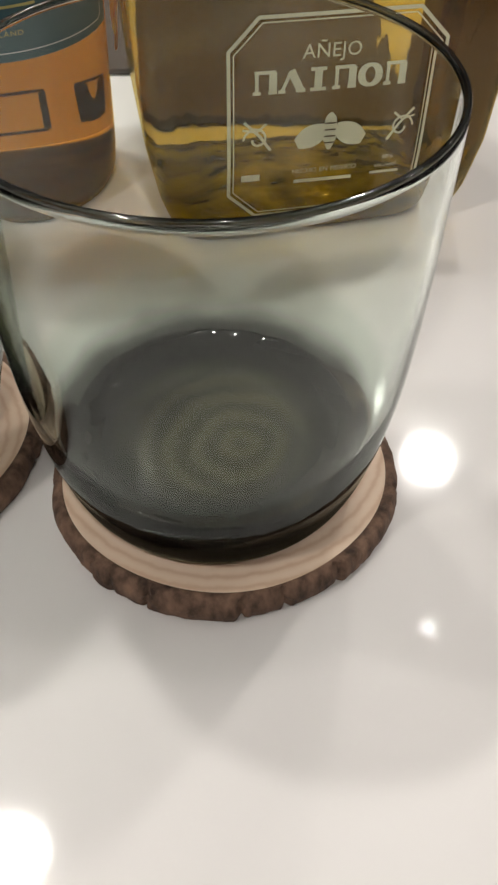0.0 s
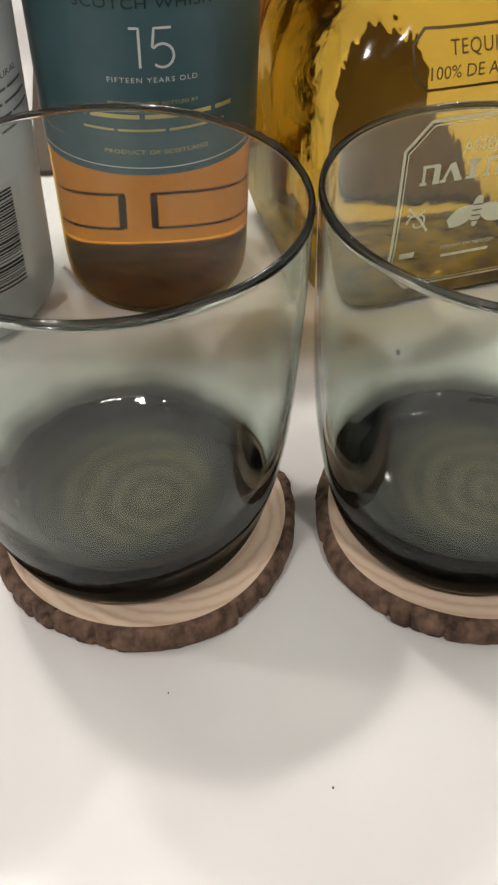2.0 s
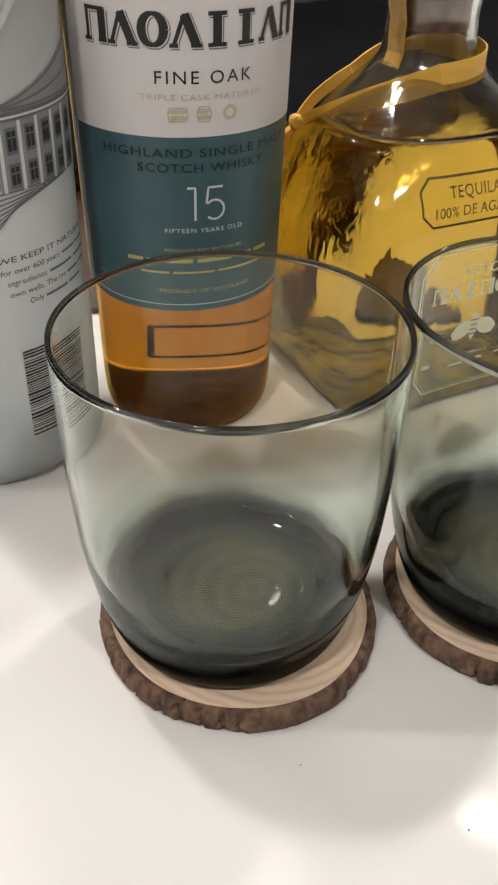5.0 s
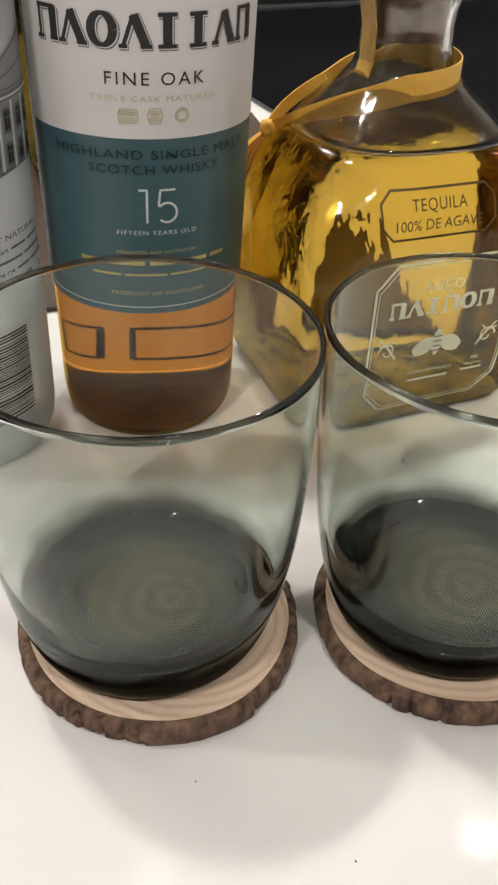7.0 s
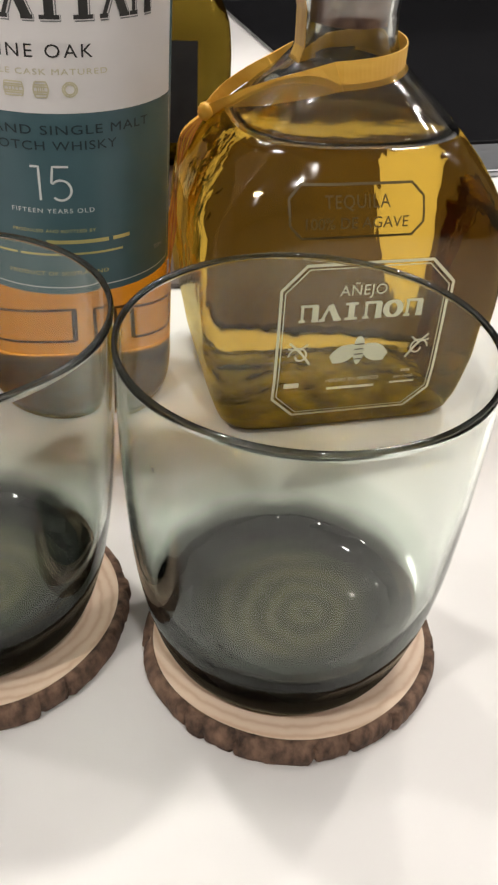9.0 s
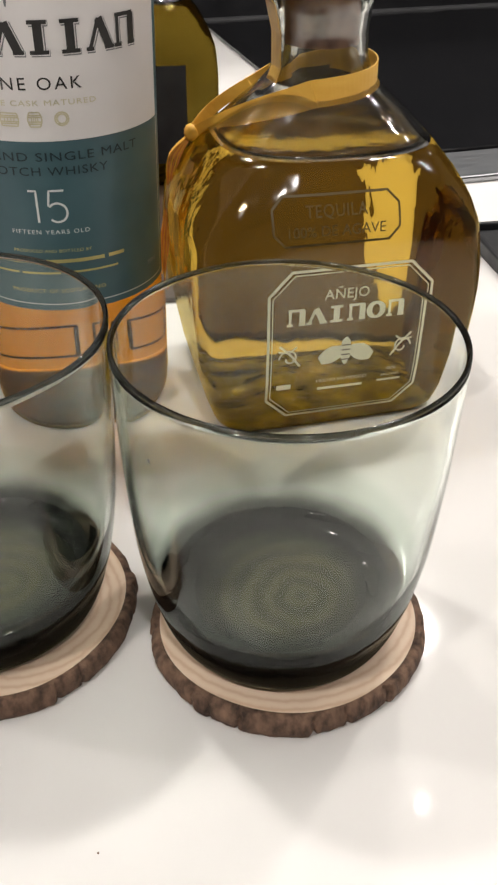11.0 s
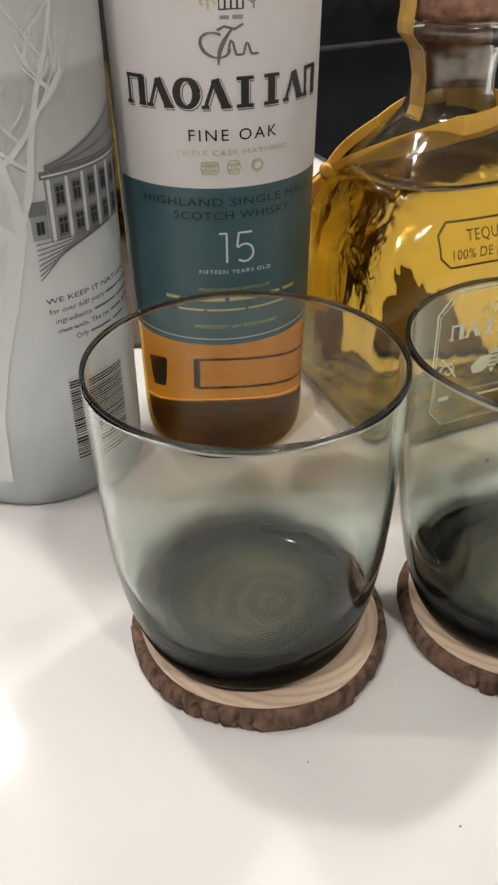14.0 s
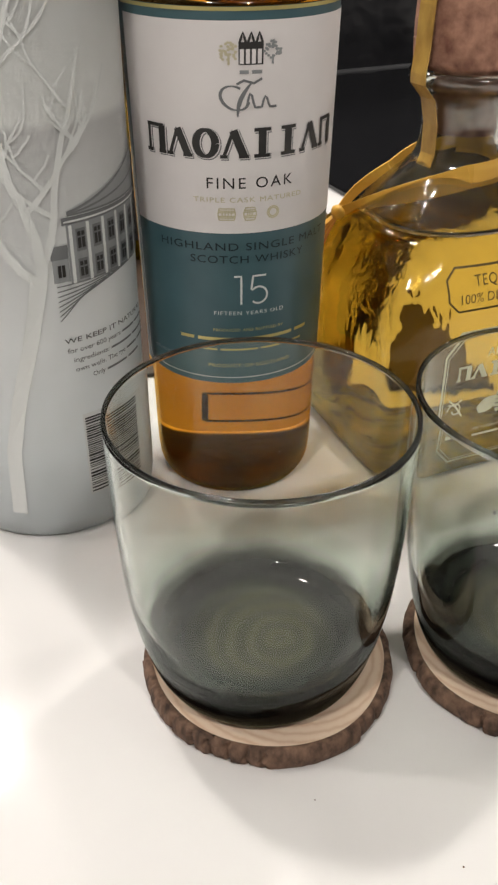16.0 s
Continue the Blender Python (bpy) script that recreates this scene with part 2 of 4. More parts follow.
def translucent(name, color, share):
    m = material(name, color, 0.6)
    b, out = m.node_tree.nodes["Principled BSDF"], m.node_tree.nodes["Material Output"]
    tl, mx = node(m, "ShaderNodeBsdfTranslucent"), node(m, "ShaderNodeMixShader", Fac=share)
    tl.inputs["Color"].default_value = (*color, 1)
    link(m, b.outputs[0], mx.inputs[1])
    link(m, tl.outputs[0], mx.inputs[2])
    link(m, mx.outputs[0], out.inputs[0])
    return m


thin_paper = translucent("thin_rear_paper", (0.85, 0.82, 0.78), 0.6)

# frosted bottle: milky, half lets light through
frost = material("frosted_glass", (0.60, 0.635, 0.64), 0.38, Transmission_Weight=0.25, IOR=1.3)
# Lighter bands up the height put the glow inside the bottle into its colour.
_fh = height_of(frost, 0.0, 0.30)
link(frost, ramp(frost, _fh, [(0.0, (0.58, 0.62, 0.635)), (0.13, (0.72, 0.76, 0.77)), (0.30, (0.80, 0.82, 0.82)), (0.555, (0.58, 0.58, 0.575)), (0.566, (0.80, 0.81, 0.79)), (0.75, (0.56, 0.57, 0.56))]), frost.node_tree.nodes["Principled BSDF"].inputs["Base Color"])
relief(frost, 900.0, 0.06, 0.0002)


# ---- mesh helpers ----
def mesh_from(name, verts, faces, mat, smooth=True):
    me = bpy.data.meshes.new(name)
    me.from_pydata([tuple(v) for v in verts], [], faces)
    me.materials.append(mat)
    if smooth:
        me.polygons.foreach_set("use_smooth", [True] * len(me.polygons))
    me.update()
    return me


def thing(name, x, y, z, rz=0.0):
    ob = new(name)
    ob.empty_display_size = 0.02
    ob.matrix_basis = pose(x, y, z, 0, 0, rz)
    return ob


def part(name, me, parent, label=""):
    ob = new(name, me)
    ob.parent = parent
    return tagged(ob, label) if label else ob


def rings(name, loops, mat, close_bottom=True, close_top=True, closed=False, smooth=True):
    """Skin a stack of equal-length closed loops of points."""
    verts, faces, n = [p for lp in loops for p in lp], [], len(loops[0])
    count = len(loops)
    for i in range(count if closed else count - 1):
        a, b = i * n, (i + 1) % count * n
        for k in range(n):
            j = (k + 1) % n
            faces.append((a + k, a + j, b + j, b + k))
    if not closed:
        if close_bottom:
            faces.append(tuple(range(n))[::-1])
        if close_top:
            faces.append(tuple((count - 1) * n + k for k in range(n)))
    return mesh_from(name, verts, faces, mat, smooth)


def fine(profile, step=0.003):
    """Catmull-Rom through (r, z) points."""
    out = []
    P = [profile[0]] + list(profile) + [profile[-1]]
    for i in range(1, len(P) - 2):
        p0, p1, p2, p3 = (Vector(q) for q in P[i - 1:i + 3])
        n = max(1, int((p2 - p1).length / step))
        for k in range(n):
            t = k / n
            out.append(tuple(0.5 * (2 * p1 + (p2 - p0) * t + (2 * p0 - 5 * p1 + 4 * p2 - p3) * t * t + (3 * p1 - p0 - 3 * p2 + p3) * t ** 3)))
    out.append(tuple(profile[-1]))
    return out


def lathe(name, profile, mat, segs=96, wobble=None, **kw):
    loops = []
    for r, z in profile:
        loops.append([((r + (wobble(a, z) if wobble else 0)) * math.sin(a), -(r + (wobble(a, z) if wobble else 0)) * math.cos(a), z) for a in (math.tau * k / segs for k in range(segs))])
    return rings(name, loops, mat, **kw)


def box(name, x0, x1, y0, y1, z0, z1, mat, bevel=0.0, segs=2):
    bm = bmesh.new()
    bmesh.ops.create_cube(bm, size=1)
    for v in bm.verts:
        v.co = Vector(((x0 + x1) / 2 + v.co.x * (x1 - x0), (y0 + y1) / 2 + v.co.y * (y1 - y0), (z0 + z1) / 2 + v.co.z * (z1 - z0)))
    if bevel:
        bmesh.ops.bevel(bm, geom=bm.edges[:], offset=bevel, segments=segs, affect="EDGES", profile=0.5)
    me = bpy.data.meshes.new(name)
    bm.to_mesh(me)
    bm.free()
    me.materials.append(mat)
    return me


def flat_text(body, width, cap, spacing=1.0):
    """Vertices and faces of a line of lettering, centred, of that width and capital height."""
    cu = bpy.data.curves.new("lettering", "FONT")
    cu.body, cu.align_x, cu.resolution_u, cu.space_character = body, "CENTER", 3, spacing
    ob = bpy.data.objects.new("lettering", cu)
    scene.collection.objects.link(ob)
    dg = bpy.context.evaluated_depsgraph_get()
    me = ob.evaluated_get(dg).to_mesh()
    vs = [v.co.copy() for v in me.vertices]
    fs = [tuple(p.vertices) for p in me.polygons]
    ob.evaluated_get(dg).to_mesh_clear()
    bpy.data.objects.remove(ob)
    bpy.data.curves.remove(cu)
    x0, x1 = min(v.x for v in vs), max(v.x for v in vs)
    sx, sy = width / (x1 - x0), cap / 0.70
    return [((v.x - (x0 + x1) / 2) * sx, v.y * sy) for v in vs], fs


def text_on(name, body, width, cap, u, w, surface, mat, parent, spacing=1.0, lift=0.0004):
    """Lettering laid on a curved surface: surface(u, w, lift) gives the place for u metres along and w up."""
    vs, fs = flat_text(body, width, cap, spacing)
    part(name, mesh_from(name, [surface(u + x, w + y, lift) for x, y in vs], fs, mat, False), parent)


def patch(name, outline, surface, mat, parent, lift=0.0004, label="", smooth=True):
    """A printed quad u0, u1, w0, w1 on a surface."""
    u0, u1, w0, w1 = outline
    nu, nw = max(1, int(abs(u1 - u0) / 0.0018)), max(1, int(abs(w1 - w0) / 0.02))
    verts = [surface(u0 + (u1 - u0) * i / nu, w0 + (w1 - w0) * j / nw, lift) for j in range(nw + 1) for i in range(nu + 1)]
    faces = [(j * (nu + 1) + i, j * (nu + 1) + i + 1, (j + 1) * (nu + 1) + i + 1, (j + 1) * (nu + 1) + i) for j in range(nw) for i in range(nu)]
    return part(name, mesh_from(name, verts, faces, mat, smooth), parent, label)


def strokes(name, lines, surface, mat, parent, lift=0.0004, label=""):
    """Printed lines, each [(u, w, width), ...], as one print."""
    verts, faces = [], []
    for line in lines:
        base = len(verts)
        for i, (u, w, wd) in enumerate(line):
            a, b = line[max(0, i - 1)], line[min(len(line) - 1, i + 1)]
            t = Vector((b[0] - a[0], b[1] - a[1]))
            t = t.normalized() if t.length else Vector((1, 0))
            nx, ny = -t.y * wd / 2, t.x * wd / 2
            verts += [surface(u + nx, w + ny, lift), surface(u - nx, w - ny, lift)]
        for i in range(len(line) - 1):
            k = base + 2 * i
            faces.append((k, k + 1, k + 3, k + 2))
    return part(name, mesh_from(name, verts, faces, mat, False), parent, label)


def dense(pts, width, step=0.0012):
    out = []
    for (a, b), (c, d) in zip(pts, pts[1:]):
        n = max(1, int(math.hypot(c - a, d - b) / step))
        out += [(a + (c - a) * k / n, b + (d - b) * k / n, width) for k in range(n)]
    return out + [(*pts[-1], width)]


# ---- the setting ----
def structure(name, me, label, category):
    return tagged(new(name, me), label, category, kind="structure")


TURN = 12.0  # the kitchen's own axes against the camera's
structure("floor", box("floor", -2.4, 2.4, -2.4, 2.4, -1.0, -0.9, floor_wood), "brown wooden kitchen floor boards", "floor")
structure("ceiling", box("ceiling", -2.4, 2.4, -2.4, 2.4, CEILING, CEILING + 0.1, ceiling_paint), "grey painted kitchen ceiling with downlights", "ceiling")
structure("wall_south", box("wall_south", -2.4, 2.4, -2.5, -2.4, -0.9, CEILING, wall_paint), "plain grey painted wall", "wall")
structure("wall_north", box("wall_north", -2.4, 2.4, 2.4, 2.5, -0.9, CEILING, wall_paint), "plain grey painted wall", "wall")
structure("wall_east", box("wall_east", 2.4, 2.5, -2.4, 2.4, -0.9, CEILING, wall_paint), "plain grey painted wall", "wall")
structure("wall_west", box("wall_west", -2.5, -2.4, -2.4, 2.4, -0.9, CEILING, wall_paint), "plain grey painted wall", "wall")

counter = thing("kitchen_counter", 0, 0.3, -0.9, TURN)
tagged(counter, "white glossy quartz worktop on white cabinets", "counter", kind="structure")
part("worktop", box("worktop", -1.5, 1.6, -0.62, 0.80, 0.86, 0.90, counter_white, 0.003), counter)
part("plinth", box("plinth", -1.45, 1.55, -0.5, 0.75, 0.0, 0.859, cabinet_white), counter)
back = structure("splashback", box("splashback", -1.5, 1.6, 0.801, 0.83, -0.04, 0.55, dark_tile), "black glossy splashback behind the worktop", "splashback")
back.matrix_basis = pose(0, 0.3, 0, 0, 0, TURN)
edge = structure("trim", box("trim", -1.5, 1.6, 0.785, 0.800, 0.0005, 0.008, trim_grey, 0.002), "thin dark metal trim along the worktop's back edge", "trim")
edge.matrix_basis = pose(0, 0.3, 0, 0, 0, TURN)

for lx, ly in LAMPS:
    d = thing("downlight", lx, ly, CEILING)
    tagged(d, "round recessed grey ceiling downlight, switched on", "downlight", "ceiling downlights")
    part("ring", lathe("ring", [(0.054, 0.0), (0.072, 0.0), (0.070, -0.006), (0.060, -0.010), (0.054, -0.008)], ceiling_paint, 40, closed=True), d)

for lx, ly in SPOTS:
    d = thing("small_spotlight", lx, ly, CEILING)
    tagged(d, "tiny recessed grey ceiling spotlight, assumed from worktop streaks, switched on", "spotlight", "ceiling spotlights")
    part("ring", lathe("ring", [(0.013, 0.0), (0.021, 0.0), (0.020, -0.005), (0.016, -0.009), (0.013, -0.008)], ceiling_paint, 32, closed=True), d)

# hob, its steel front strip, black tray and an assumed dark mat at the back of the worktop
hob = thing("hob", 0.106, 0.605, 0.0, 12.0)
tagged(hob, "black glass cooktop set in the white worktop", "cooktop")
part("glass_panel", box("glass_panel", 0.0, 0.62, 0.0, 0.505, 0.0, 0.006, black_glass, 0.002), hob)
part("front_strip", box("front_strip", 0.035, 0.62, -0.055, -0.002, 0.0, 0.005, steel, 0.0015), hob, "brushed steel strip along the front")
# Near part of the tray is out of view, added to darken the tequila's side.
tray = thing("tray", 0.149, 0.320, 0.0, 5.0)
tagged(tray, "low flat black tray on the white worktop, its near part added unseen", "tray")
part("tray_floor", box("tray_floor", 0.004, 0.196, 0.004, 0.146, 0.0, 0.005, black_plastic, 0.001), tray)
for name, x0, x1, y0, y1 in (("tray_edge", 0.0, 0.2, 0.0, 0.0038), ("tray_edge", 0.0, 0.2, 0.1462, 0.15), ("tray_edge", 0.0, 0.0038, 0.0040, 0.1460), ("tray_edge", 0.1962, 0.2, 0.0040, 0.1460)):
    part(name, box(name, x0, x1, y0, y1, 0.0, 0.009, black_plastic, 0.0012, 3), tray)

# Assumed mat, hidden by the bottles; added to darken what shows through the tequila.
assumed_mat = thing("placemat", -0.135, 0.391, 0.0, 0.0)
tagged(assumed_mat, "assumed dark brown mat behind the bottles, added to darken the tequila", "placemat")
part("mat", box("mat", 0.0, 0.198, 0.0, 0.329, 0.0, 0.003, tray_brown, 0.001, 2), assumed_mat)


# ---- coasters ----
def coaster(x, y, seed, radius, turn):
    c = thing("wood_slice_coaster", x, y, 0.0, turn)
    tagged(c, "round pine slice coaster with rough brown bark edge", "coaster", "wooden coasters")
    rnd = random.Random(seed)
    ph = [rnd.uniform(0, 6.28) for _ in range(6)]

    def out(a):
        return radius * (1 + 0.010 * math.sin(2 * a + ph[0]) + 0.008 * math.sin(3 * a + ph[1]) + 0.006 * math.sin(5 * a + ph[2]))

    cuts, a0 = [], 0.0
    while a0 < math.tau - 0.12:
        cuts.append((a0, rnd.uniform(-0.0007, 0.0005), rnd.uniform(-0.0008, 0.0003), rnd.uniform(0.3, 1.0)))
        a0 += rnd.choice((0.14, 0.22, 0.36, 0.50, 0.70))
    cuts.append((math.tau, *cuts[0][1:]))

    def plate(a):
        """Which flake of bark: its stand-off, its height, and how near the crack beside it."""
        for (p, off, tall, deep), q in zip(cuts, cuts[1:]):
            if p <= a < q[0]:
                near = min((a - p) * radius, (q[0] - a) * radius)
                return off, tall, max(0.0, 1 - near / 0.0011) * deep
        return cuts[0][1], cuts[0][2], 0.0

    def rough(a, z):
        p = Vector((math.sin(a) * radius, math.cos(a) * radius, z * 0.5))
        off, tall, crack = plate(a + 0.05 * noise.noise(Vector((z * 420, seed, a * 2))) if 0.1 < a < 6.1 else a)
        v = noise.noise(p * 210 + Vector((seed, 0, 0))) * 0.00030 + noise.noise(p * 700) * 0.00022 + noise.noise(p * 60) * 0.0006
        return v + off - 0.0022 * crack

    n, H = 420, 0.0078
    ang = [math.tau * k / n for k in range(n)]

    def loop(inset, z, bark_side=False):
        pts = []
        for a in ang:
            r = out(a) - inset + (rough(a, z) if bark_side else 0)
            zz = z + (plate(a)[1] * (z / H) ** 2 if bark_side else 0)
            pts.append((r * math.sin(a), -r * math.cos(a), zz))
        return pts

    part("wood", rings("wood", [loop(0.0040, 0.0), loop(0.0038, 0.004), loop(0.0034, H - 0.0004), loop(0.0036, H), loop(0.02, H), loop(0.035, H)], slice_wood, smooth=False), c)
    loops = [loop(0.0048, 0.0003)] + [loop((0.0010, 0.0005, 0.0003, 0.0002, 0.0002, 0.0003, 0.0005, 0.0008, 0.0013)[k], 0.0003 + (H - 0.0004) * k / 8, True) for k in range(9)] + [loop(0.0027, H + 0.0002), loop(0.0048, H - 0.0006)]
    part("bark_edge", rings("bark_edge", loops, bark, closed=True), c, "rough cracked brown bark rim")
    return c


coaster(-0.1000, 0.1680, 3, 0.0441, 30)
coaster(-0.0076, 0.1558, 8, 0.0442, 140)


# ---- tumblers ----
def tumbler(x, y, turn):
    g = thing("whisky_tumbler", x, y, 0.0081, turn)
    tagged(g, "empty smoke-grey glass tumbler standing on a wooden coaster", "tumbler", "tumblers")
    outer = fine([(0.0300, 0.0), (0.0332, 0.0006), (0.0355, 0.003), (0.0378, 0.0085), (0.0395, 0.0146), (0.0413, 0.0220), (0.0437, 0.038), (0.0453, 0.060), (0.0461, 0.082), (0.0466, 0.0980)], 0.0018)
    inner = fine([(0.0452, 0.0980), (0.0447, 0.082), (0.0438, 0.060), (0.0419, 0.038), (0.0395, 0.0250), (0.0377, 0.0192), (0.0352, 0.0156), (0.0326, 0.0129), (0.0300, 0.0111), (0.0275, 0.0104), (0.0245, 0.0100), (0.0222, 0.0097), (0.0208, 0.0091), (0.0195, 0.0089), (0.014, 0.0088), (0.003, 0.0088)], 0.0008)

    def swell(px, py, r, z):
        """Off-centre moulded rings on the floor and an uneven lip where it meets the wall."""
        d = math.hypot(px - 0.006, py + 0.005)
        floor = max(0.0, min(1.0, (0.031 - r) / 0.004))
        lip = math.exp(-((r - 0.0328) / 0.0020) ** 2)
        n = noise.noise(Vector((px * 120 + turn, py * 120, 0.3)))
        return floor * (0.000016 * math.sin(d * math.tau / 0.0052) + (0.00004 if r < 0.02 else 0.00020) * n) + lip * 0.0013 * n

    segs, loops = 144, []
    for k, (r, z) in enumerate(outer + inner):
        ring = []
        for a in (math.tau * i / segs for i in range(segs)):
            px, py = r * math.sin(a), -r * math.cos(a)
            ring.append((px, py, z))
        loops.append(ring)
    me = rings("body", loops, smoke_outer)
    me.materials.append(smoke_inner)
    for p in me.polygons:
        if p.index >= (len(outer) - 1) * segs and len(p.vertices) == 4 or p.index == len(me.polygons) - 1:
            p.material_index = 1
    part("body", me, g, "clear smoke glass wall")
    top = [(r, z + 0.0004) for r, z in inner if z < 0.0142]
    side = [(r - 0.0016, z) for r, z in outer if 0.0042 < z < 0.0120]
    plug = []
    for k, (r, z) in enumerate([(0.0300, 0.0040)] + side + [(0.0352, 0.0128)] + top):
        ring = []
        for a in (math.tau * i / segs for i in range(segs)):
            px, py = r * math.sin(a), -r * math.cos(a)
            ring.append((px, py, z + (swell(px, py, r, z) if k > len(side) + 1 else 0.0)))
        plug.append(ring)
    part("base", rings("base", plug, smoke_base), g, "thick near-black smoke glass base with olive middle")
    part("rim", lathe("rim", [(0.0459 + 0.00066 * math.cos(q), 0.0986 + 0.00066 * math.sin(q)) for q in (math.tau * k / 12 for k in range(12))], smoke_rim, 128, closed=True), g, "rounded dark glass rim")
    return g


tumbler(-0.1033, 0.1682, 0)
second = tumbler(-0.0099, 0.1562, 0)
part("bubble", mesh_from("bubble", *(lambda P: ([(0.0464 * math.sin(a), -0.0464 * math.cos(a), z) for a, z in P], [tuple(range(len(P)))]))([(math.radians(-52) + 0.012 * math.cos(q), 0.0811 + 0.0008 * math.sin(q)) for q in (math.tau * k / 10 for k in range(10))]), ink_grey), second, "tiny dark bubble in the glass")


# ---- whisky bottle ----
def whisky_radius(z):
    return 0.0385 * (1 + 0.60 * (z - 0.1))


def whisky_surface(u, w, lift):
    r = whisky_radius(w) + lift
    a = u / 0.0385
    return (r * math.sin(a), -r * math.cos(a), w)


def deg(a):
    return math.radians(a) * 0.0385


whisky = thing("whisky_bottle", -0.0830, 0.3070, 0.0)
tagged(whisky, "amber whisky bottle with white and teal paper label", "bottle", "bottles")
prof = fine([(0.0300, 0.0), (0.0335, 0.0008), (0.0352, 0.004), (whisky_radius(0.012), 0.012)] + [(whisky_radius(z), z) for z in (0.04, 0.08, 0.12, 0.16, 0.20)] + [(0.0412, 0.212), (0.0395, 0.222), (0.033, 0.233), (0.0235, 0.243), (0.0165, 0.256), (0.0148, 0.275), (0.0145, 0.300)], 0.004)
mid = [p for p in prof if p[1] < 0.203] + [(whisky_radius(0.203), 0.203)]
top = [(whisky_radius(0.2035), 0.2035)] + [p for p in prof if p[1] > 0.204]
part("punt", lathe("punt", fine([(0.0335, 0.0030), (0.0330, 0.0050), (0.028, 0.0075), (0.018, 0.0105), (0.004, 0.0115)], 0.002), dark_base, 64), whisky, "thick dark glass base")
part("body", lathe("body", mid, whisky_glass, 96), whisky)
part("shoulder", lathe("shoulder", top + [(r - 0.003, z) for r, z in reversed(top)], clear_glass, 96, closed=True), whisky)
part("capsule", lathe("capsule", [(0.0162, 0.262), (0.0160, 0.30), (0.0166, 0.305), (0.0160, 0.318), (0.014, 0.320)], ink_teal, 48), whisky, "dark teal foil capsule")
lab = patch("front_label", (deg(-86), deg(86), 0.0590, 0.2010), whisky_surface, paper_teal, whisky, 0.0003, "teal paper label")
patch("white_panel", (deg(-77), deg(77), 0.1235, 0.1968), whisky_surface, paper_white, lab, 0.0005, "white upper label panel")
strokes("gold_rule", [dense([(deg(-79), 0.2003), (deg(79), 0.2003)], 0.0012)], whisky_surface, ink_gold, lab, 0.0006)
strokes("silver_rule", [dense([(deg(-77), 0.1230), (deg(-77), 0.0630), (deg(-74), 0.0618), (deg(74), 0.0618), (deg(77), 0.0630), (deg(77), 0.1230)], 0.00035)], whisky_surface, ink_silver, lab, 0.0006)
L = 0.0007


def shapes_row(kinds, cx, cap, width, w0, thick):
    """A wordmark drawn as a row of plain shapes, with heavy and thin sides and flat feet: bar, frame, wedge or ring."""
    out, pitch = [], width / len(kinds)
    thin = thick * 0.45

    def foot(c, w, half):
        return dense([(c - half, w), (c + half, w)], thin)

    for i, kind in enumerate(kinds):
        c, h = cx - width / 2 + pitch * (i + 0.5), pitch * 0.30
        lo, hi = w0 + thin / 2, w0 + cap - thin / 2
        if kind == "bar":
            shape = [dense([(c, lo), (c, hi)], thick), foot(c, lo, h), foot(c, hi, h)]
        elif kind == "frame":
            shape = [dense([(c - h, lo), (c - h, hi)], thin), dense([(c + h, lo), (c + h, hi)], thick), foot(c - h, lo, h * 0.5), foot(c + h, lo, h * 0.55), foot(c, hi, h * 1.3)]
        elif kind == "wedge":
            shape = [dense([(c - h * 1.2, lo), (c - h * 0.1, hi)], thin), dense([(c - h * 0.1, hi), (c + h * 1.15, lo)], thick), foot(c - h * 1.2, lo, h * 0.45), foot(c + h * 1.15, lo, h * 0.6)]
        else:
            shape = [[(c + h * 1.15 * math.cos(q), w0 + cap / 2 + (cap - thin) / 2 * math.sin(q), thin + (thick - thin) * abs(math.cos(q))) for q in (math.tau * k / 28 for k in range(29))]]
        out.append(shape)
    return out


MARK = ("frame", "wedge", "ring", "wedge", "bar", "bar", "wedge", "frame")
for shape in shapes_row(MARK, deg(-2.5), 0.0104, 0.0780, 0.1516, 0.0028):
    edge_lines = [[(u + 0.0004, w - 0.0004, wd + 0.0007) for u, w, wd in line] for line in shape]
    strokes("wordmark_edge", edge_lines, whisky_surface, ink_grey, lab, 0.0006)
    strokes("wordmark_gap", [[(u + 0.0002, w - 0.0002, wd + 0.0003) for u, w, wd in line] for line in shape], whisky_surface, paper_white, lab, 0.0007)
    strokes("wordmark_shape", shape, whisky_surface, ink_black, lab, 0.0008)
# script mark above: plain slanted loops
loops_of_script = [
    [(deg(-9.5) + 0.0045 * math.cos(q) - 0.0012 * math.sin(q), 0.1722 + 0.0040 * math.sin(q), 0.0004 + 0.0007 * abs(math.cos(q))) for q in (0.9 + 0.22 * k for k in range(24))],
    dense([(deg(-8.5), 0.1768), (deg(-5), 0.1780), (deg(0), 0.1770), (deg(4), 0.1785)], 0.0008),
    [(deg(-1.0) - 0.0046 * (k / 10) - 0.0014 * math.sin(k / 10 * 3.1), 0.1774 - 0.0115 * k / 10, 0.0005 + 0.0010 * math.sin(math.pi * k / 10)) for k in range(11)],
    [(deg(-3.5 + 0.85 * k), 0.1690 + (0.0050 - 0.0022 * k / 18) * max(0.0, math.sin(k * 0.70)), 0.0008) for k in range(19)],
]
strokes("script_mark", loops_of_script, whisky_surface, ink_grey, lab, L)
patch("house_mark", (deg(-7.5), deg(4.5), 0.1830, 0.1902), whisky_surface, ink_black, lab, L)
for k in range(4):
    patch("house_mark_bay", (deg(-6.9 + 2.85 * k), deg(-5.0 + 2.85 * k), 0.1834, 0.1880), whisky_surface, paper_white, lab, 0.0009)
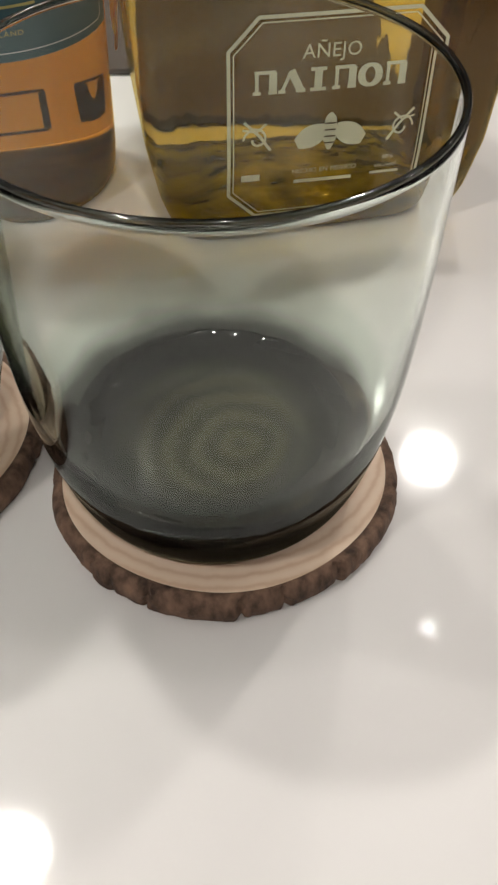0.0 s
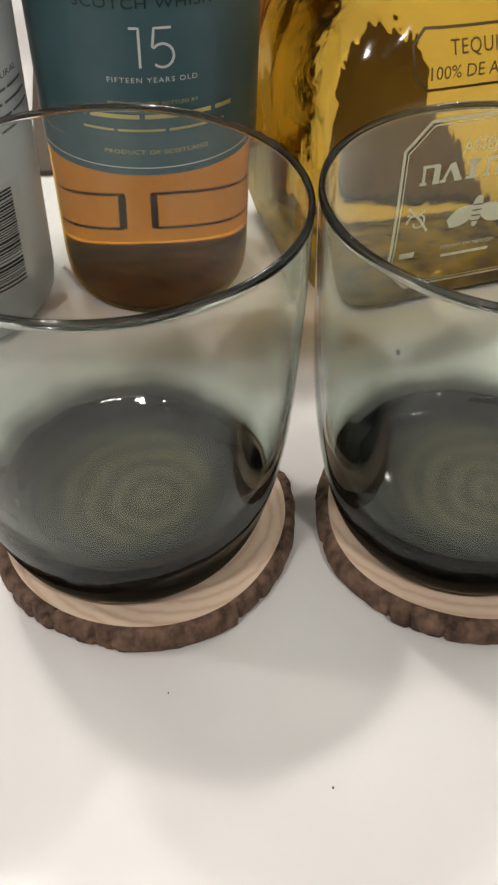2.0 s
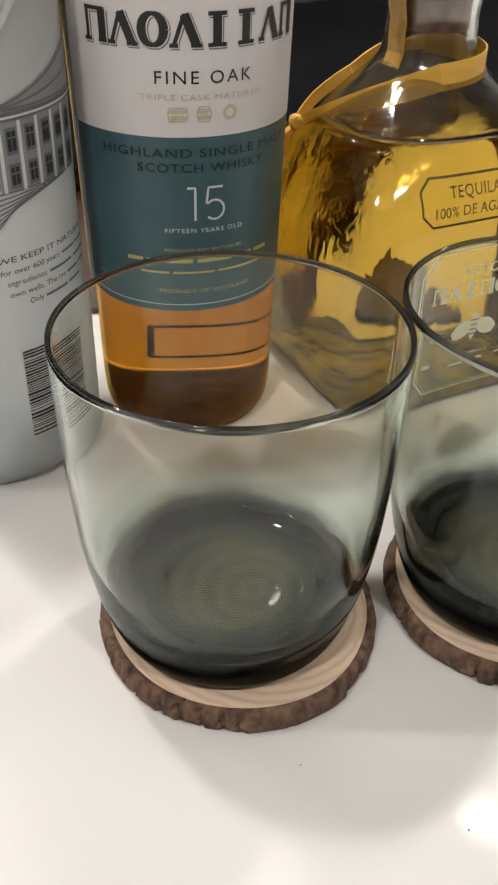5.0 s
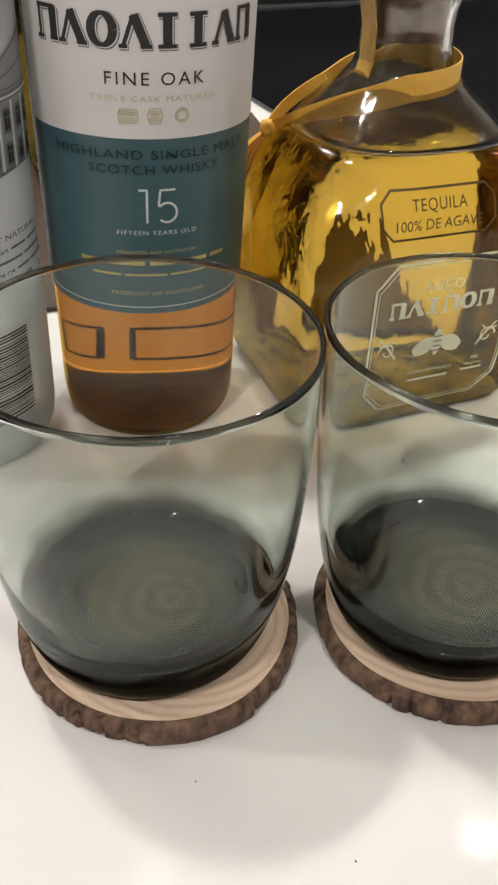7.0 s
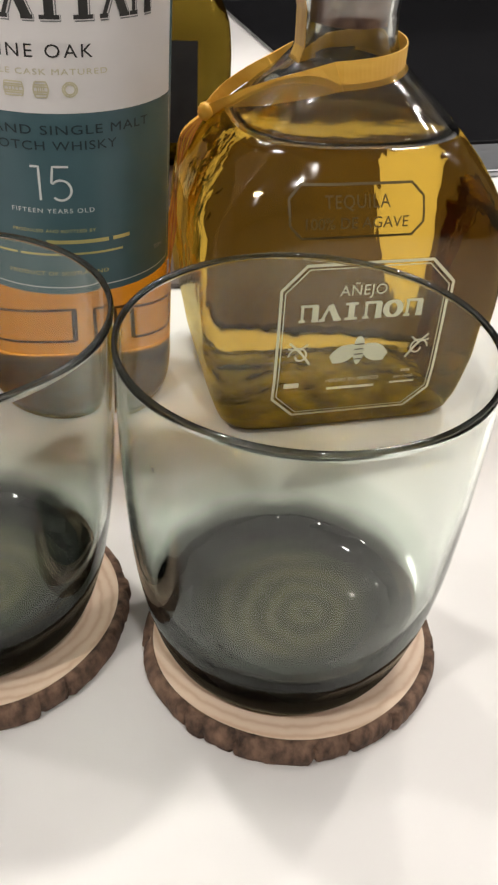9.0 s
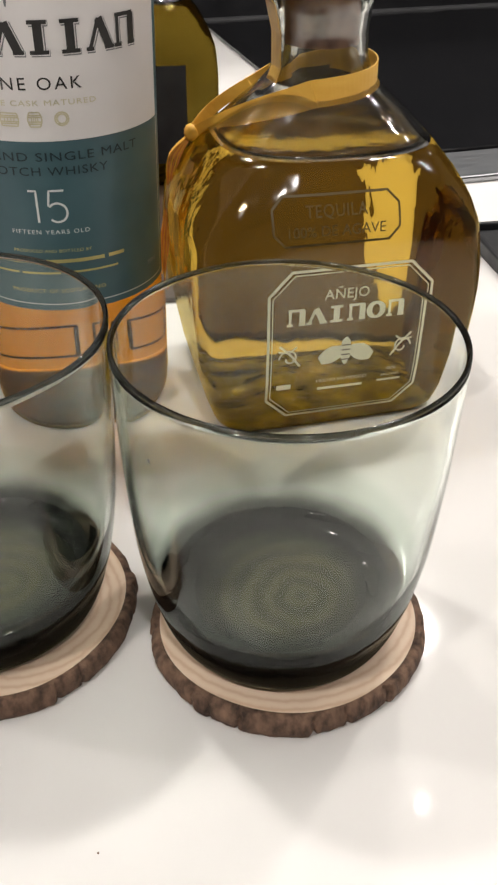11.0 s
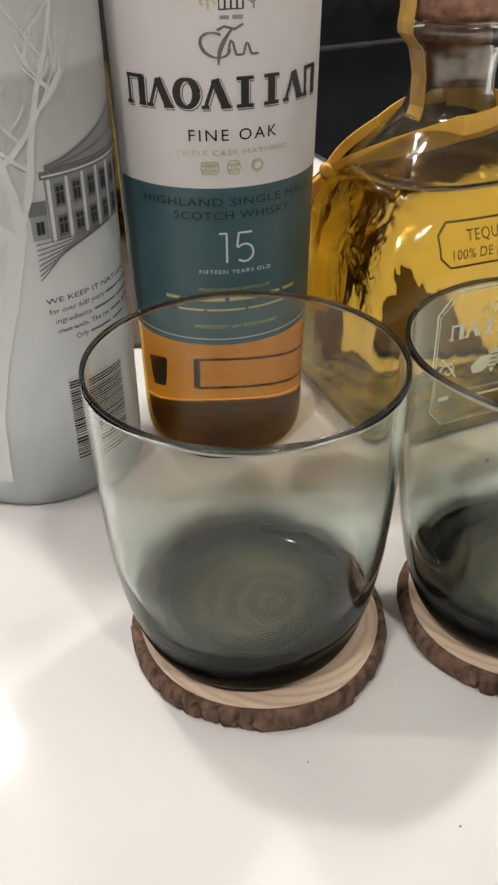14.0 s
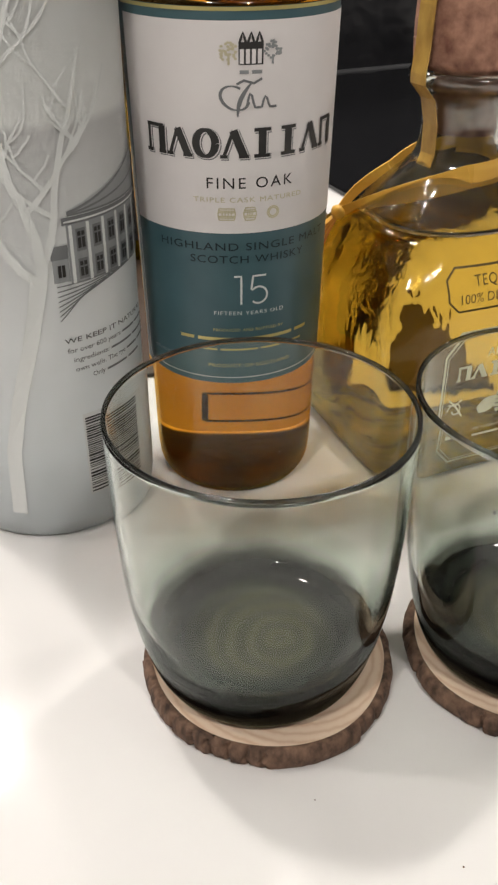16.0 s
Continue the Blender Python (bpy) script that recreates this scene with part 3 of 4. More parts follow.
strokes("house_mark_gables", [dense([(deg(a - 1.6), 0.1898), (deg(a), 0.1932), (deg(a + 1.6), 0.1898)], 0.0008) for a in (-5.5, -1.5, 2.5)], whisky_surface, ink_black, lab, L)
rm = random.Random(14)
for a, mt in ((-12.2, ink_pale_gold), (9.3, ink_mid)):
    leaves = [dense([(deg(a), 0.1830), (deg(a), 0.1860)], 0.0007)]
    for _ in range(34):
        q, rr = rm.uniform(0, math.tau), 0.0033 * math.sqrt(rm.random())
        u, w = deg(a) + rr * math.cos(q), 0.1872 + rr * 0.95 * math.sin(q)
        leaves.append([(u - 0.0004, w, 0.0005), (u, w + 0.0001, 0.0009), (u + 0.0005, w, 0.0005)])
    strokes("tree_mark", leaves, whisky_surface, mt, lab, L)
for a, b in ((-7, -2.6), (-1, 4)):
    strokes("date_bar", [dense([(deg(a), 0.1807), (deg(b), 0.1807)], 0.0012)], whisky_surface, ink_mid, lab, L)
text_on("lettering", "FINE OAK", deg(47), 0.0040, deg(-0.8), 0.1406, whisky_surface, ink_black, lab, 1.25, L)
text_on("lettering", "TRIPLE CASK MATURED", deg(61), 0.0018, deg(-1.3), 0.1355, whisky_surface, ink_pale_gold, lab, 1.15, L)
def barrel(a, w0, w1, wide, bulge):
    """A small cask drawn upright: a bulging outline and its hoops."""
    sides = [[(deg(a) + s * (wide + bulge * math.sin(math.pi * k / 10)), w0 + (w1 - w0) * k / 10, 0.0004) for k in range(11)] for s in (-1, 1)]
    ends = [dense([(deg(a) - wide, w), (deg(a) + wide, w)], 0.0004) for w in (w0, w1)]
    hoops = [dense([(deg(a) - wide - bulge * 0.8, w0 + (w1 - w0) * q), (deg(a) + wide + bulge * 0.8, w0 + (w1 - w0) * q)], 0.00045) for q in (0.2, 0.34, 0.66, 0.8)]
    staves = [dense([(deg(a) + wide * q, w0 + (w1 - w0) * 0.36), (deg(a) + wide * q, w0 + (w1 - w0) * 0.64)], 0.0003) for q in (-0.6, -0.2, 0.2, 0.6)]
    return sides + ends + hoops + staves


strokes("cask_mark", barrel(-14, 0.1288, 0.1331, 0.0027, 0.0004), whisky_surface, ink_pale_gold, lab, L)
strokes("cask_mark", barrel(-1.5, 0.1286, 0.1334, 0.0016, 0.0007), whisky_surface, ink_pale_gold, lab, L)
strokes("cask_mark", [dense([(deg(11.5) + r * math.cos(t), 0.1310 + r * math.sin(t)) for t in (0.3 * i for i in range(22))], 0.0005) for r in (0.0022, 0.0016)], whisky_surface, ink_pale_gold, lab, L)
text_on("lettering", "HIGHLAND SINGLE MALT", deg(107), 0.0030, deg(-0.8), 0.1168, whisky_surface, ink_teal, lab, 1.1, L)
text_on("lettering", "SCOTCH WHISKY", deg(68), 0.0030, deg(-1.0), 0.1117, whisky_surface, ink_teal, lab, 1.1, L)
strokes("numeral_one", [dense([(deg(-10.3), 0.1062), (deg(-6.2), 0.1062), (deg(-6.2), 0.0945)], 0.0008)], whisky_surface, ink_silver, lab, L)
strokes("numeral_five", [dense([(deg(8.2), 0.1062), (deg(0.6), 0.1062), (deg(-0.4), 0.1008)] + [(deg(4.0) + 0.0034 * math.cos(t), 0.0981 + 0.0035 * math.sin(t)) for t in (2.4 - 0.25 * i for i in range(20))], 0.0008)], whisky_surface, ink_silver, lab, L)
text_on("lettering", "FIFTEEN YEARS OLD", deg(42), 0.0016, deg(-1.0), 0.0900, whisky_surface, ink_silver, lab, 1.2, L)
text_on("lettering", "PRODUCED AND BOTTLED BY", deg(43), 0.0012, deg(-1.3), 0.0828, whisky_surface, ink_gold, lab, 1.1, L)
for a, b, w, h in ((-44, -35, 0.0793, 0.0014), (-32.5, -8, 0.0793, 0.0014), (-5.5, 27, 0.0793, 0.0014), (29.5, 39.5, 0.0793, 0.0014), (-37, -21, 0.0748, 0.0008), (-19, 4, 0.0748, 0.0008), (6, 35, 0.0748, 0.0008)):
    strokes("maker_bar", [dense([(deg(a), w), (deg(b), w)], h)], whisky_surface, ink_gold, lab, L)
text_on("lettering", "PRODUCT OF SCOTLAND", deg(53), 0.0015, deg(-0.3), 0.0667, whisky_surface, ink_gold, lab, 1.15, L)
text_on("lettering", "43% alc/vol", deg(16), 0.0014, deg(-60), 0.0690, whisky_surface, ink_mid, lab, 1.0, L)
text_on("lettering", "750ml", deg(9), 0.0017, deg(63), 0.0690, whisky_surface, ink_mid, lab, 1.0, L)
# rear label, seen through the spirit, with two outlined boxes
rear = patch("rear_label", (deg(112), deg(248), 0.0050, 0.064), whisky_surface, thin_paper, whisky, 0.0003, "white rear label seen through the whisky")
rear_lines = [[(177, 0.0112), (177, 0.0262), (150, 0.0262), (148, 0.0246), (134, 0.0246), (134, 0.0112), (177, 0.0112)], [(185.5, 0.0112), (185.5, 0.0262), (212, 0.0262), (214, 0.0246), (232, 0.0246), (232, 0.0112), (185.5, 0.0112)]]
for outline in rear_lines:
    strokes("rear_box", [dense([(deg(a), w) for a, w in outline], 0.0013)], whisky_surface, ink_black, rear, 0.0001)


# ---- frosted vodka bottle ----
RV = 0.0425


def vodka_surface(u, w, lift):
    a = u / RV
    return ((RV + lift) * math.sin(a), -(RV + lift) * math.cos(a), w)


def vdeg(a):
    return math.radians(a) * RV


vodka = thing("vodka_bottle", -0.1670, 0.2990, 0.0)
tagged(vodka, "tall frosted glass vodka bottle with printed trees", "bottle", "bottles")
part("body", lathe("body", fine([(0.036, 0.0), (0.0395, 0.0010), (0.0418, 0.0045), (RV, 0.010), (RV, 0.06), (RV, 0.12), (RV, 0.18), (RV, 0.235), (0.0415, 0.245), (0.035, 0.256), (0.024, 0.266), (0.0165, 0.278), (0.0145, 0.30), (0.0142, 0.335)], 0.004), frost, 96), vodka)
part("cap", lathe("cap", [(0.0158, 0.318), (0.0160, 0.350), (0.015, 0.353)], ink_silver, 40), vodka, "silver cap")
# mansion print
man = patch("mansion_print", (vdeg(21), vdeg(84), 0.1125, 0.1345), vodka_surface, ink_mid, vodka, 0.0003, "grey printed mansion")
patch("roof_print", (vdeg(19), vdeg(86), 0.1345, 0.1372), vodka_surface, ink_grey, man, 0.0004)
roof_cols = [(22 + 62 * k / 31, 0.1378, 0.1388 + 0.0165 * (k / 31) ** 1.25) for k in range(32)]
strokes("gable_print", [[(vdeg(a), (lo + hi) / 2, hi - lo) for a, lo, hi in roof_cols]], vodka_surface, ink_mid, man, 0.0004)
strokes("roof_line_print", [[(vdeg(a), hi, 0.0009) for a, lo, hi in roof_cols], [(vdeg(a), lo + (hi - lo) * 0.45, 0.0007) for a, lo, hi in roof_cols], [(vdeg(a), lo, 0.0008) for a, lo, hi in roof_cols]], vodka_surface, ink_grey, man, 0.0005)
strokes("cornice_print", [dense([(vdeg(20), 0.1356), (vdeg(86), 0.1356)], 0.0007)], vodka_surface, ink_frost, man, 0.0006)
patch("wing_print", (vdeg(12.5), vdeg(20.8), 0.1140, 0.1225), vodka_surface, ink_mid, man, 0.0004)
patch("wing_roof_print", (vdeg(12.0), vdeg(20.8), 0.1225, 0.1275), vodka_surface, ink_grey, man, 0.0004)
for a in (24, 33.5, 43, 53, 63, 74):
    patch("pilaster_print", (vdeg(a - 1.9), vdeg(a - 0.2), 0.1128, 0.1342), vodka_surface, ink_frost, man, 0.0005)
for row, (z0, z1) in enumerate(((0.1150, 0.1205), (0.1255, 0.1315))):
    for a in (28.2, 37.8, 47.5, 57.5, 68, 78):
        patch("window_print", (vdeg(a - 2.6), vdeg(a + 2.6), z0 - 0.0012, z1 + 0.0010), vodka_surface, ink_grey, man, 0.0005)
        for s in (-1.1, 1.1):
            patch("window_pane_print", (vdeg(a + s - 0.85), vdeg(a + s + 0.85), z0, z1 - 0.0022), vodka_surface, ink_black, man, 0.0007)
            patch("window_pane_print", (vdeg(a + s - 0.85), vdeg(a + s + 0.85), z1 - 0.0016, z1), vodka_surface, ink_black, man, 0.0007)
for s in (-1.0, 1.0):
    patch("window_pane_print", (vdeg(16.6 + s - 0.8), vdeg(16.6 + s + 0.8), 0.1160, 0.1205), vodka_surface, ink_black, man, 0.0007)
strokes("lawn_print", [dense([(vdeg(13.5), 0.1125 - 0.0019 * k), (vdeg(13.5 + (58 - 5 * k) * 0.5), 0.1132 - 0.0009 * k), (vdeg(74 - 4 * k), 0.1128)], 0.00045) for k in range(8)], vodka_surface, ink_grey, vodka)
# printed trees
tree_lines = []


def twig(u, w, ang, length, width, depth, rnd):
    """A limb that curls upward, with finer limbs off alternate sides."""
    pts, n = [], 8
    for i in range(n + 1):
        pts.append((u, w, max(0.0008, width * (1 - 0.6 * i / n))))
        u += math.cos(ang) * length / n
        w += math.sin(ang) * length / n
        ang += (math.pi / 2 - ang) * 0.13 + rnd.uniform(-0.20, 0.20)
    tree_lines.append(pts)
    if depth:
        for k, i in enumerate((2, 4, 6)):
            uu, ww, wd = pts[i]
            side = -1 if (k + depth) % 2 else 1
            if ww < 0.228:
                twig(uu, ww, math.pi / 2 + side * rnd.uniform(0.65, 1.0), length * rnd.uniform(0.40, 0.55), wd * 0.7, depth - 1, rnd)


rt = random.Random(21)
tree_lines.append([(vdeg(-21), 0.0150, 0.0062), (vdeg(-19), 0.045, 0.0058), (vdeg(-12), 0.068, 0.0055), (vdeg(-3), 0.090, 0.0056), (vdeg(3), 0.108, 0.0058), (vdeg(6), 0.118, 0.0062)])
for u, w, ang, ln, wd, dp in ((6, 0.114, 2.35, 0.075, 0.0036, 2), (7.5, 0.117, 1.62, 0.095, 0.0038, 3), (8, 0.121, 1.15, 0.072, 0.0030, 2), (-48, 0.05, 1.5, 0.13, 0.0046, 2)):
    twig(vdeg(u), w, ang, ln, wd, dp, rt)
strokes("tree_print", tree_lines, vodka_surface, ink_frost, vodka, 0.0006, "white frosted tree print")
for line, a, z, deg_w in (("WE KEEP IT NATURAL", 14.1, 0.0899, 60), ("for over 600 years", 15.0, 0.0858, 33), ("ingredients:", 17.8, 0.0817, 21), ("own wells. The rye", 18.2, 0.0777, 33), ("Only", 27.5, 0.0737, 7.5)):
    text_on("lettering", line, vdeg(deg_w), 0.0020, vdeg(a + deg_w / 2), z, vodka_surface, ink_black, vodka, 1.0, 0.0005)
for a, b, z in ((50, 62, 0.0866), (63.5, 78, 0.0866), (40.5, 58, 0.0825), (60, 80, 0.0825), (53, 64, 0.0785), (65.5, 82, 0.0785), (36.5, 52, 0.0745), (54, 66, 0.0745)):
    strokes("small_print_bar", [dense([(vdeg(a), z), (vdeg(b), z)], 0.0009)], vodka_surface, ink_grey, vodka, 0.0005)
code = patch("barcode", (vdeg(19), vdeg(60), 0.0200, 0.0585), vodka_surface, ink_frost, vodka, 0.0003)
rb = random.Random(5)
z = 0.0212
while z < 0.0570:
    h = rb.choice((0.0004, 0.0004, 0.0007, 0.0010))
    strokes("barcode_bar", [dense([(vdeg(20), z + h / 2), (vdeg(53), z + h / 2)], h)], vodka_surface, ink_black, code, 0.0005)
    z += h + rb.choice((0.0005, 0.0005, 0.0009))


# ---- tequila bottles ----
WIDTHS = [(0.000, 0.0430), (0.0012, 0.0475), (0.005, 0.0510), (0.012, 0.0535), (0.030, 0.0570), (0.050, 0.0584), (0.070, 0.0590), (0.085, 0.0583), (0.094, 0.0554), (0.103, 0.0500), (0.113, 0.0420), (0.122, 0.0330), (0.129, 0.0250), (0.135, 0.0197), (0.141, 0.0178), (0.150, 0.0174), (0.158, 0.0182), (0.163, 0.0205), (0.1655, 0.0245), (0.168, 0.0252), (0.170, 0.0240)]


def half_width(z):
    return float(np.interp(z, [q[0] for q in WIDTHS], [q[1] for q in WIDTHS]))


def square_ness(z):
    return float(np.interp(z, [0, 0.06, 0.09, 0.115, 0.135], [8.5, 8.5, 4.8, 2.6, 2.0]))


def depth_ratio(z):
    return float(np.interp(z, [0, 0.02, 0.085, 0.12, 0.135], [0.90, 0.90, 0.88, 0.93, 1.0]))


def teq_loop(z, inset=0.0, n=144):
    a, e = half_width(z) - inset, square_ness(z)
    b = half_width(z) * depth_ratio(z) - inset
    out = []
    for k in range(n):
        t = math.tau * k / n
        s, c = math.sin(t), math.cos(t)
        out.append((a * math.copysign(abs(s) ** (2 / e), s), -b * math.copysign(abs(c) ** (2 / e), c), z))
    return out


def teq_surface(u, w, lift):
    a, b, e = half_width(w), half_width(w) * depth_ratio(w), square_ness(w)
    return (u, -b * max(0.0, 1 - abs(u / a) ** e) ** (1 / e) - lift, w)


FILL = 0.1125


def octagon(w, h, cut):
    return [(-w + cut, -h), (w - cut, -h), (w, -h + cut), (w, h - cut), (w - cut, h), (-w + cut, h), (-w, h - cut), (-w, -h + cut), (-w + cut, -h), (w - cut, -h)]


def ribbon_strip(name, pts, width, mat, parent, label="", up=Vector((0, 0, 1))):
    """A thin cloth band along points, its width upright, with thickness."""
    loops = []
    P = [Vector(p) for p in pts]
    for i, p in enumerate(P):
        t = (P[min(i + 1, len(P) - 1)] - P[max(i - 1, 0)]).normalized()
        side = t.cross(up).normalized()
        v = side.cross(t).normalized()
        w = width[i] if isinstance(width, list) else width
        th = 0.0003
        loops.append([tuple(p + v * w / 2 + side * th), tuple(p - v * w / 2 + side * th), tuple(p - v * w / 2 - side * th), tuple(p + v * w / 2 - side * th)])
    return part(name, rings(name, loops, mat, smooth=False), parent, label)


def tequila(x, y, z, turn, label, detailed):
    t = thing("tequila_bottle", x, y, z, turn)
    tagged(t, label, "bottle", "bottles")
    zs = [0.0, 0.0006, 0.0012, 0.003, 0.005, 0.008]
    part("base", rings("base", [[(px, py, zz) for px, py, _ in teq_loop(0.006, ii, 72)] for ii, zz in ((0.004, 0.0025), (0.0035, 0.006), (0.008, 0.010), (0.020, 0.013), (0.038, 0.015))], olive_base), t, "thick uneven glass base")
    zl = zs + [0.0126 + (FILL - 0.0126) * k / 30 for k in range(0, 31)]
    part("body", rings("body", [teq_loop(q) for q in zl], tequila_glass if detailed else olive_tequila), t, "golden tequila seen through the clear glass body")
    zu = [FILL + 0.0002 + (0.170 - FILL) * k / 34 for k in range(35)]
    part("shoulder", rings("shoulder", [teq_loop(q) for q in zu] + [teq_loop(q, 0.0032) for q in reversed(zu)], clear_glass, closed=True), t, "clear glass shoulder and neck")
    part("stopper", lathe("stopper", fine([(0.0120, 0.1450), (0.0138, 0.1455), (0.0140, 0.152), (0.0142, 0.168), (0.0142, 0.1705), (0.0215, 0.1708), (0.0235, 0.174), (0.0240, 0.185), (0.0236, 0.198), (0.0215, 0.207), (0.012, 0.211)], 0.003), cork_brown, 64), t, "brown cork stopper")
    if not detailed:
        p = patch("front_label", (-0.036, 0.036, 0.018, 0.080), teq_surface, dark_label, t, 0.0006, "dark front label")
        return t
    ins = 0.0006

    fr = [(u, w + 0.0443) for u, w in octagon(0.0325, 0.0328, 0.009)]
    strokes("panel_rule", [dense(fr, 0.0011)], teq_surface, ink_cream, t, ins, "cream octagonal rule")
    strokes("panel_rule_inner", [dense([(u * 0.955, (w - 0.0443) * 0.955 + 0.0443) for u, w in fr], 0.0004)], teq_surface, ink_cream, t, ins)
    text_on("lettering", "AÑEJO", 0.0180, 0.0042, -0.0015, 0.0648, teq_surface, ink_cream, t, 1.05, ins)
    for b in shapes_row(("frame", "wedge", "bar", "frame", "ring", "frame"), -0.0012, 0.0072, 0.0490, 0.0548, 0.0024):
        strokes("wordmark_shape", b, teq_surface, ink_cream, t, ins)
    wing = [[(s * (0.0015 + 0.0095 * k / 8), 0.0425 - 0.0006 * k, 0.0012 + 0.0062 * math.sin(math.pi * (k + 1.2) / 10.5)) for k in range(9)] for s in (-1, 1)]
    strokes("insect_mark", wing + [[(-0.0003, 0.0350, 0.001), (-0.0003, 0.0385, 0.0042), (-0.0003, 0.0425, 0.0046), (-0.0003, 0.0460, 0.0034), (-0.0003, 0.0475, 0.001)]], teq_surface, ink_cream, t, ins)
    strokes("insect_bands", [[(-0.0021, 0.0375 + 0.0022 * k, 0.0005), (0.0015, 0.0375 + 0.0022 * k, 0.0005)] for k in range(4)], teq_surface, ink_brown, t, ins + 0.0002)
    for s in (-1, 1):
        c = s * 0.0238
        strokes("scroll_mark", [dense([(c + s * 0.0042 * math.cos(a) * (1 - a / 9), 0.0405 + 0.0042 * math.sin(a) * (1 - a / 9)) for a in (0.35 * i for i in range(19))], 0.0007), dense([(c + s * 0.004, 0.0465), (c - s * 0.001, 0.0415), (c - s * 0.0045, 0.0365)], 0.0009), dense([(c - s * 0.003, 0.0455), (c, 0.043), (c + s * 0.0045, 0.0440)], 0.0007)], teq_surface, ink_cream, t, ins)
    text_on("lettering", "HECHO EN MEXICO", 0.0215, 0.0017, -0.0010, 0.0272, teq_surface, ink_cream, t, 1.0, ins)
    for a, b, w, h in ((-0.011, 0.0085, 0.0240, 0.0013), (0.0150, 0.0255, 0.0247, 0.0010), (-0.0285, -0.0225, 0.0268, 0.0024)):
        strokes("small_print_bar", [dense([(a, w), (b, w)], h)], teq_surface, ink_cream, t, ins)
    text_on("lettering", "40%", 0.0042, 0.0014, 0.0205, 0.0298, teq_surface, ink_cream, t, 1.0, ins)
    text_on("lettering", "alc./vol.", 0.0085, 0.0014, 0.0205, 0.0268, teq_surface, ink_cream, t, 1.0, ins)
    cart = [(u - 0.0065, w + 0.0950) for u, w in octagon(0.0240, 0.0083, 0.0042)]
    strokes("cartouche_rule", [dense(cart, 0.0008)], teq_surface, ink_brown, t, ins, "brown octagonal rule")
    text_on("lettering", "TEQUILA", 0.0235, 0.0042, -0.0065, 0.0960, teq_surface, ink_brown, t, 1.1, ins)
    text_on("lettering", "100% DE AGAVE", 0.0370, 0.0038, -0.0065, 0.0895, teq_surface, ink_brown, t, 1.0, ins)
    return t


AX, AY, AT = 0.0190, 0.3130, 9.0
teq = tequila(AX, AY, 0.0, AT, "golden tequila bottle with etched cream lettering and cork", True)
tequila(-0.0690, 0.6020, 0.003, 4.0, "yellow tequila bottle with a dark label, behind", False)

# ribbon round the tequila bottle's neck, and its loose ends
def teq_point(a, w, lift):
    a = math.radians(a)
    p, q, e = half_width(w), half_width(w) * depth_ratio(w), square_ness(w)
    s, c = math.sin(a), math.cos(a)
    r = (abs(s / p) ** e + abs(c / q) ** e) ** (-1 / e) + lift
    return (r * s, -r * c, w)


def smooth_path(keys, lift, n=6):
    pts = []
    for (a0, w0), (a1, w1) in zip(keys, keys[1:]):
        pts += [teq_point(a0 + (a1 - a0) * k / n, w0 + (w1 - w0) * k / n, lift) for k in range(n)]
    return pts + [teq_point(*keys[-1], lift)]


def chord(p, q, n=10):
    """A taut run between two places, bowed out a little."""
    a, b = Vector(p), Vector(q)
    out = [a.lerp(b, k / n) for k in range(1, n + 1)]
    for k, v in enumerate(out):
        bow = 0.0030 * math.sin(math.pi * (k + 1) / n)
        flat = Vector((v.x, v.y, 0)).normalized()
        v += flat * bow
    return [tuple(v) for v in out]


def fine_path(keys, n=5):
    """Catmull-Rom through points in space."""
    K, out = [Vector(k) for k in [keys[0]] + list(keys) + [keys[-1]]], []
    for p0, p1, p2, p3 in zip(K, K[1:], K[2:], K[3:]):
        out += [0.5 * (2 * p1 + (p2 - p0) * t + (2 * p0 - 5 * p1 + 4 * p2 - p3) * t * t + (3 * p1 - p0 - 3 * p2 + p3) * t ** 3) for t in (k / n for k in range(n))]
    return [tuple(v) for v in out + [K[-1]]]


knot = teq_point(-112, 0.1090, 0.0030)
front_run = smooth_path([(150, 0.1370), (110, 0.1360), (70, 0.1350), (30, 0.1340), (0, 0.1330), (-22, 0.1320)], 0.0018)
ribbon_strip("ribbon", front_run + chord(front_run[-1], knot), [0.0100] * len(front_run) + [0.0100, 0.0098, 0.0094, 0.0088, 0.0080, 0.0071, 0.0062, 0.0054, 0.0047, 0.0040], ribbon_orange, teq, "orange cloth ribbon tied round the neck")
back_run = smooth_path([(150, 0.1368), (190, 0.1345), (215, 0.1308), (232, 0.1270)], 0.0020)
ribbon_strip("ribbon_back", back_run + chord(back_run[-1], knot), 0.0048, ribbon_orange, teq)
part("ribbon_knot", lathe("ribbon_knot", fine([(0.0006, -0.0034), (0.0026, -0.0024), (0.0032, 0.0), (0.0024, 0.0026), (0.0005, 0.0034)], 0.001), ribbon_orange, 20, wobble=lambda a, z: 0.0004 * math.sin(3 * a + 900 * z)), teq).matrix_basis = Matrix.Translation(knot)
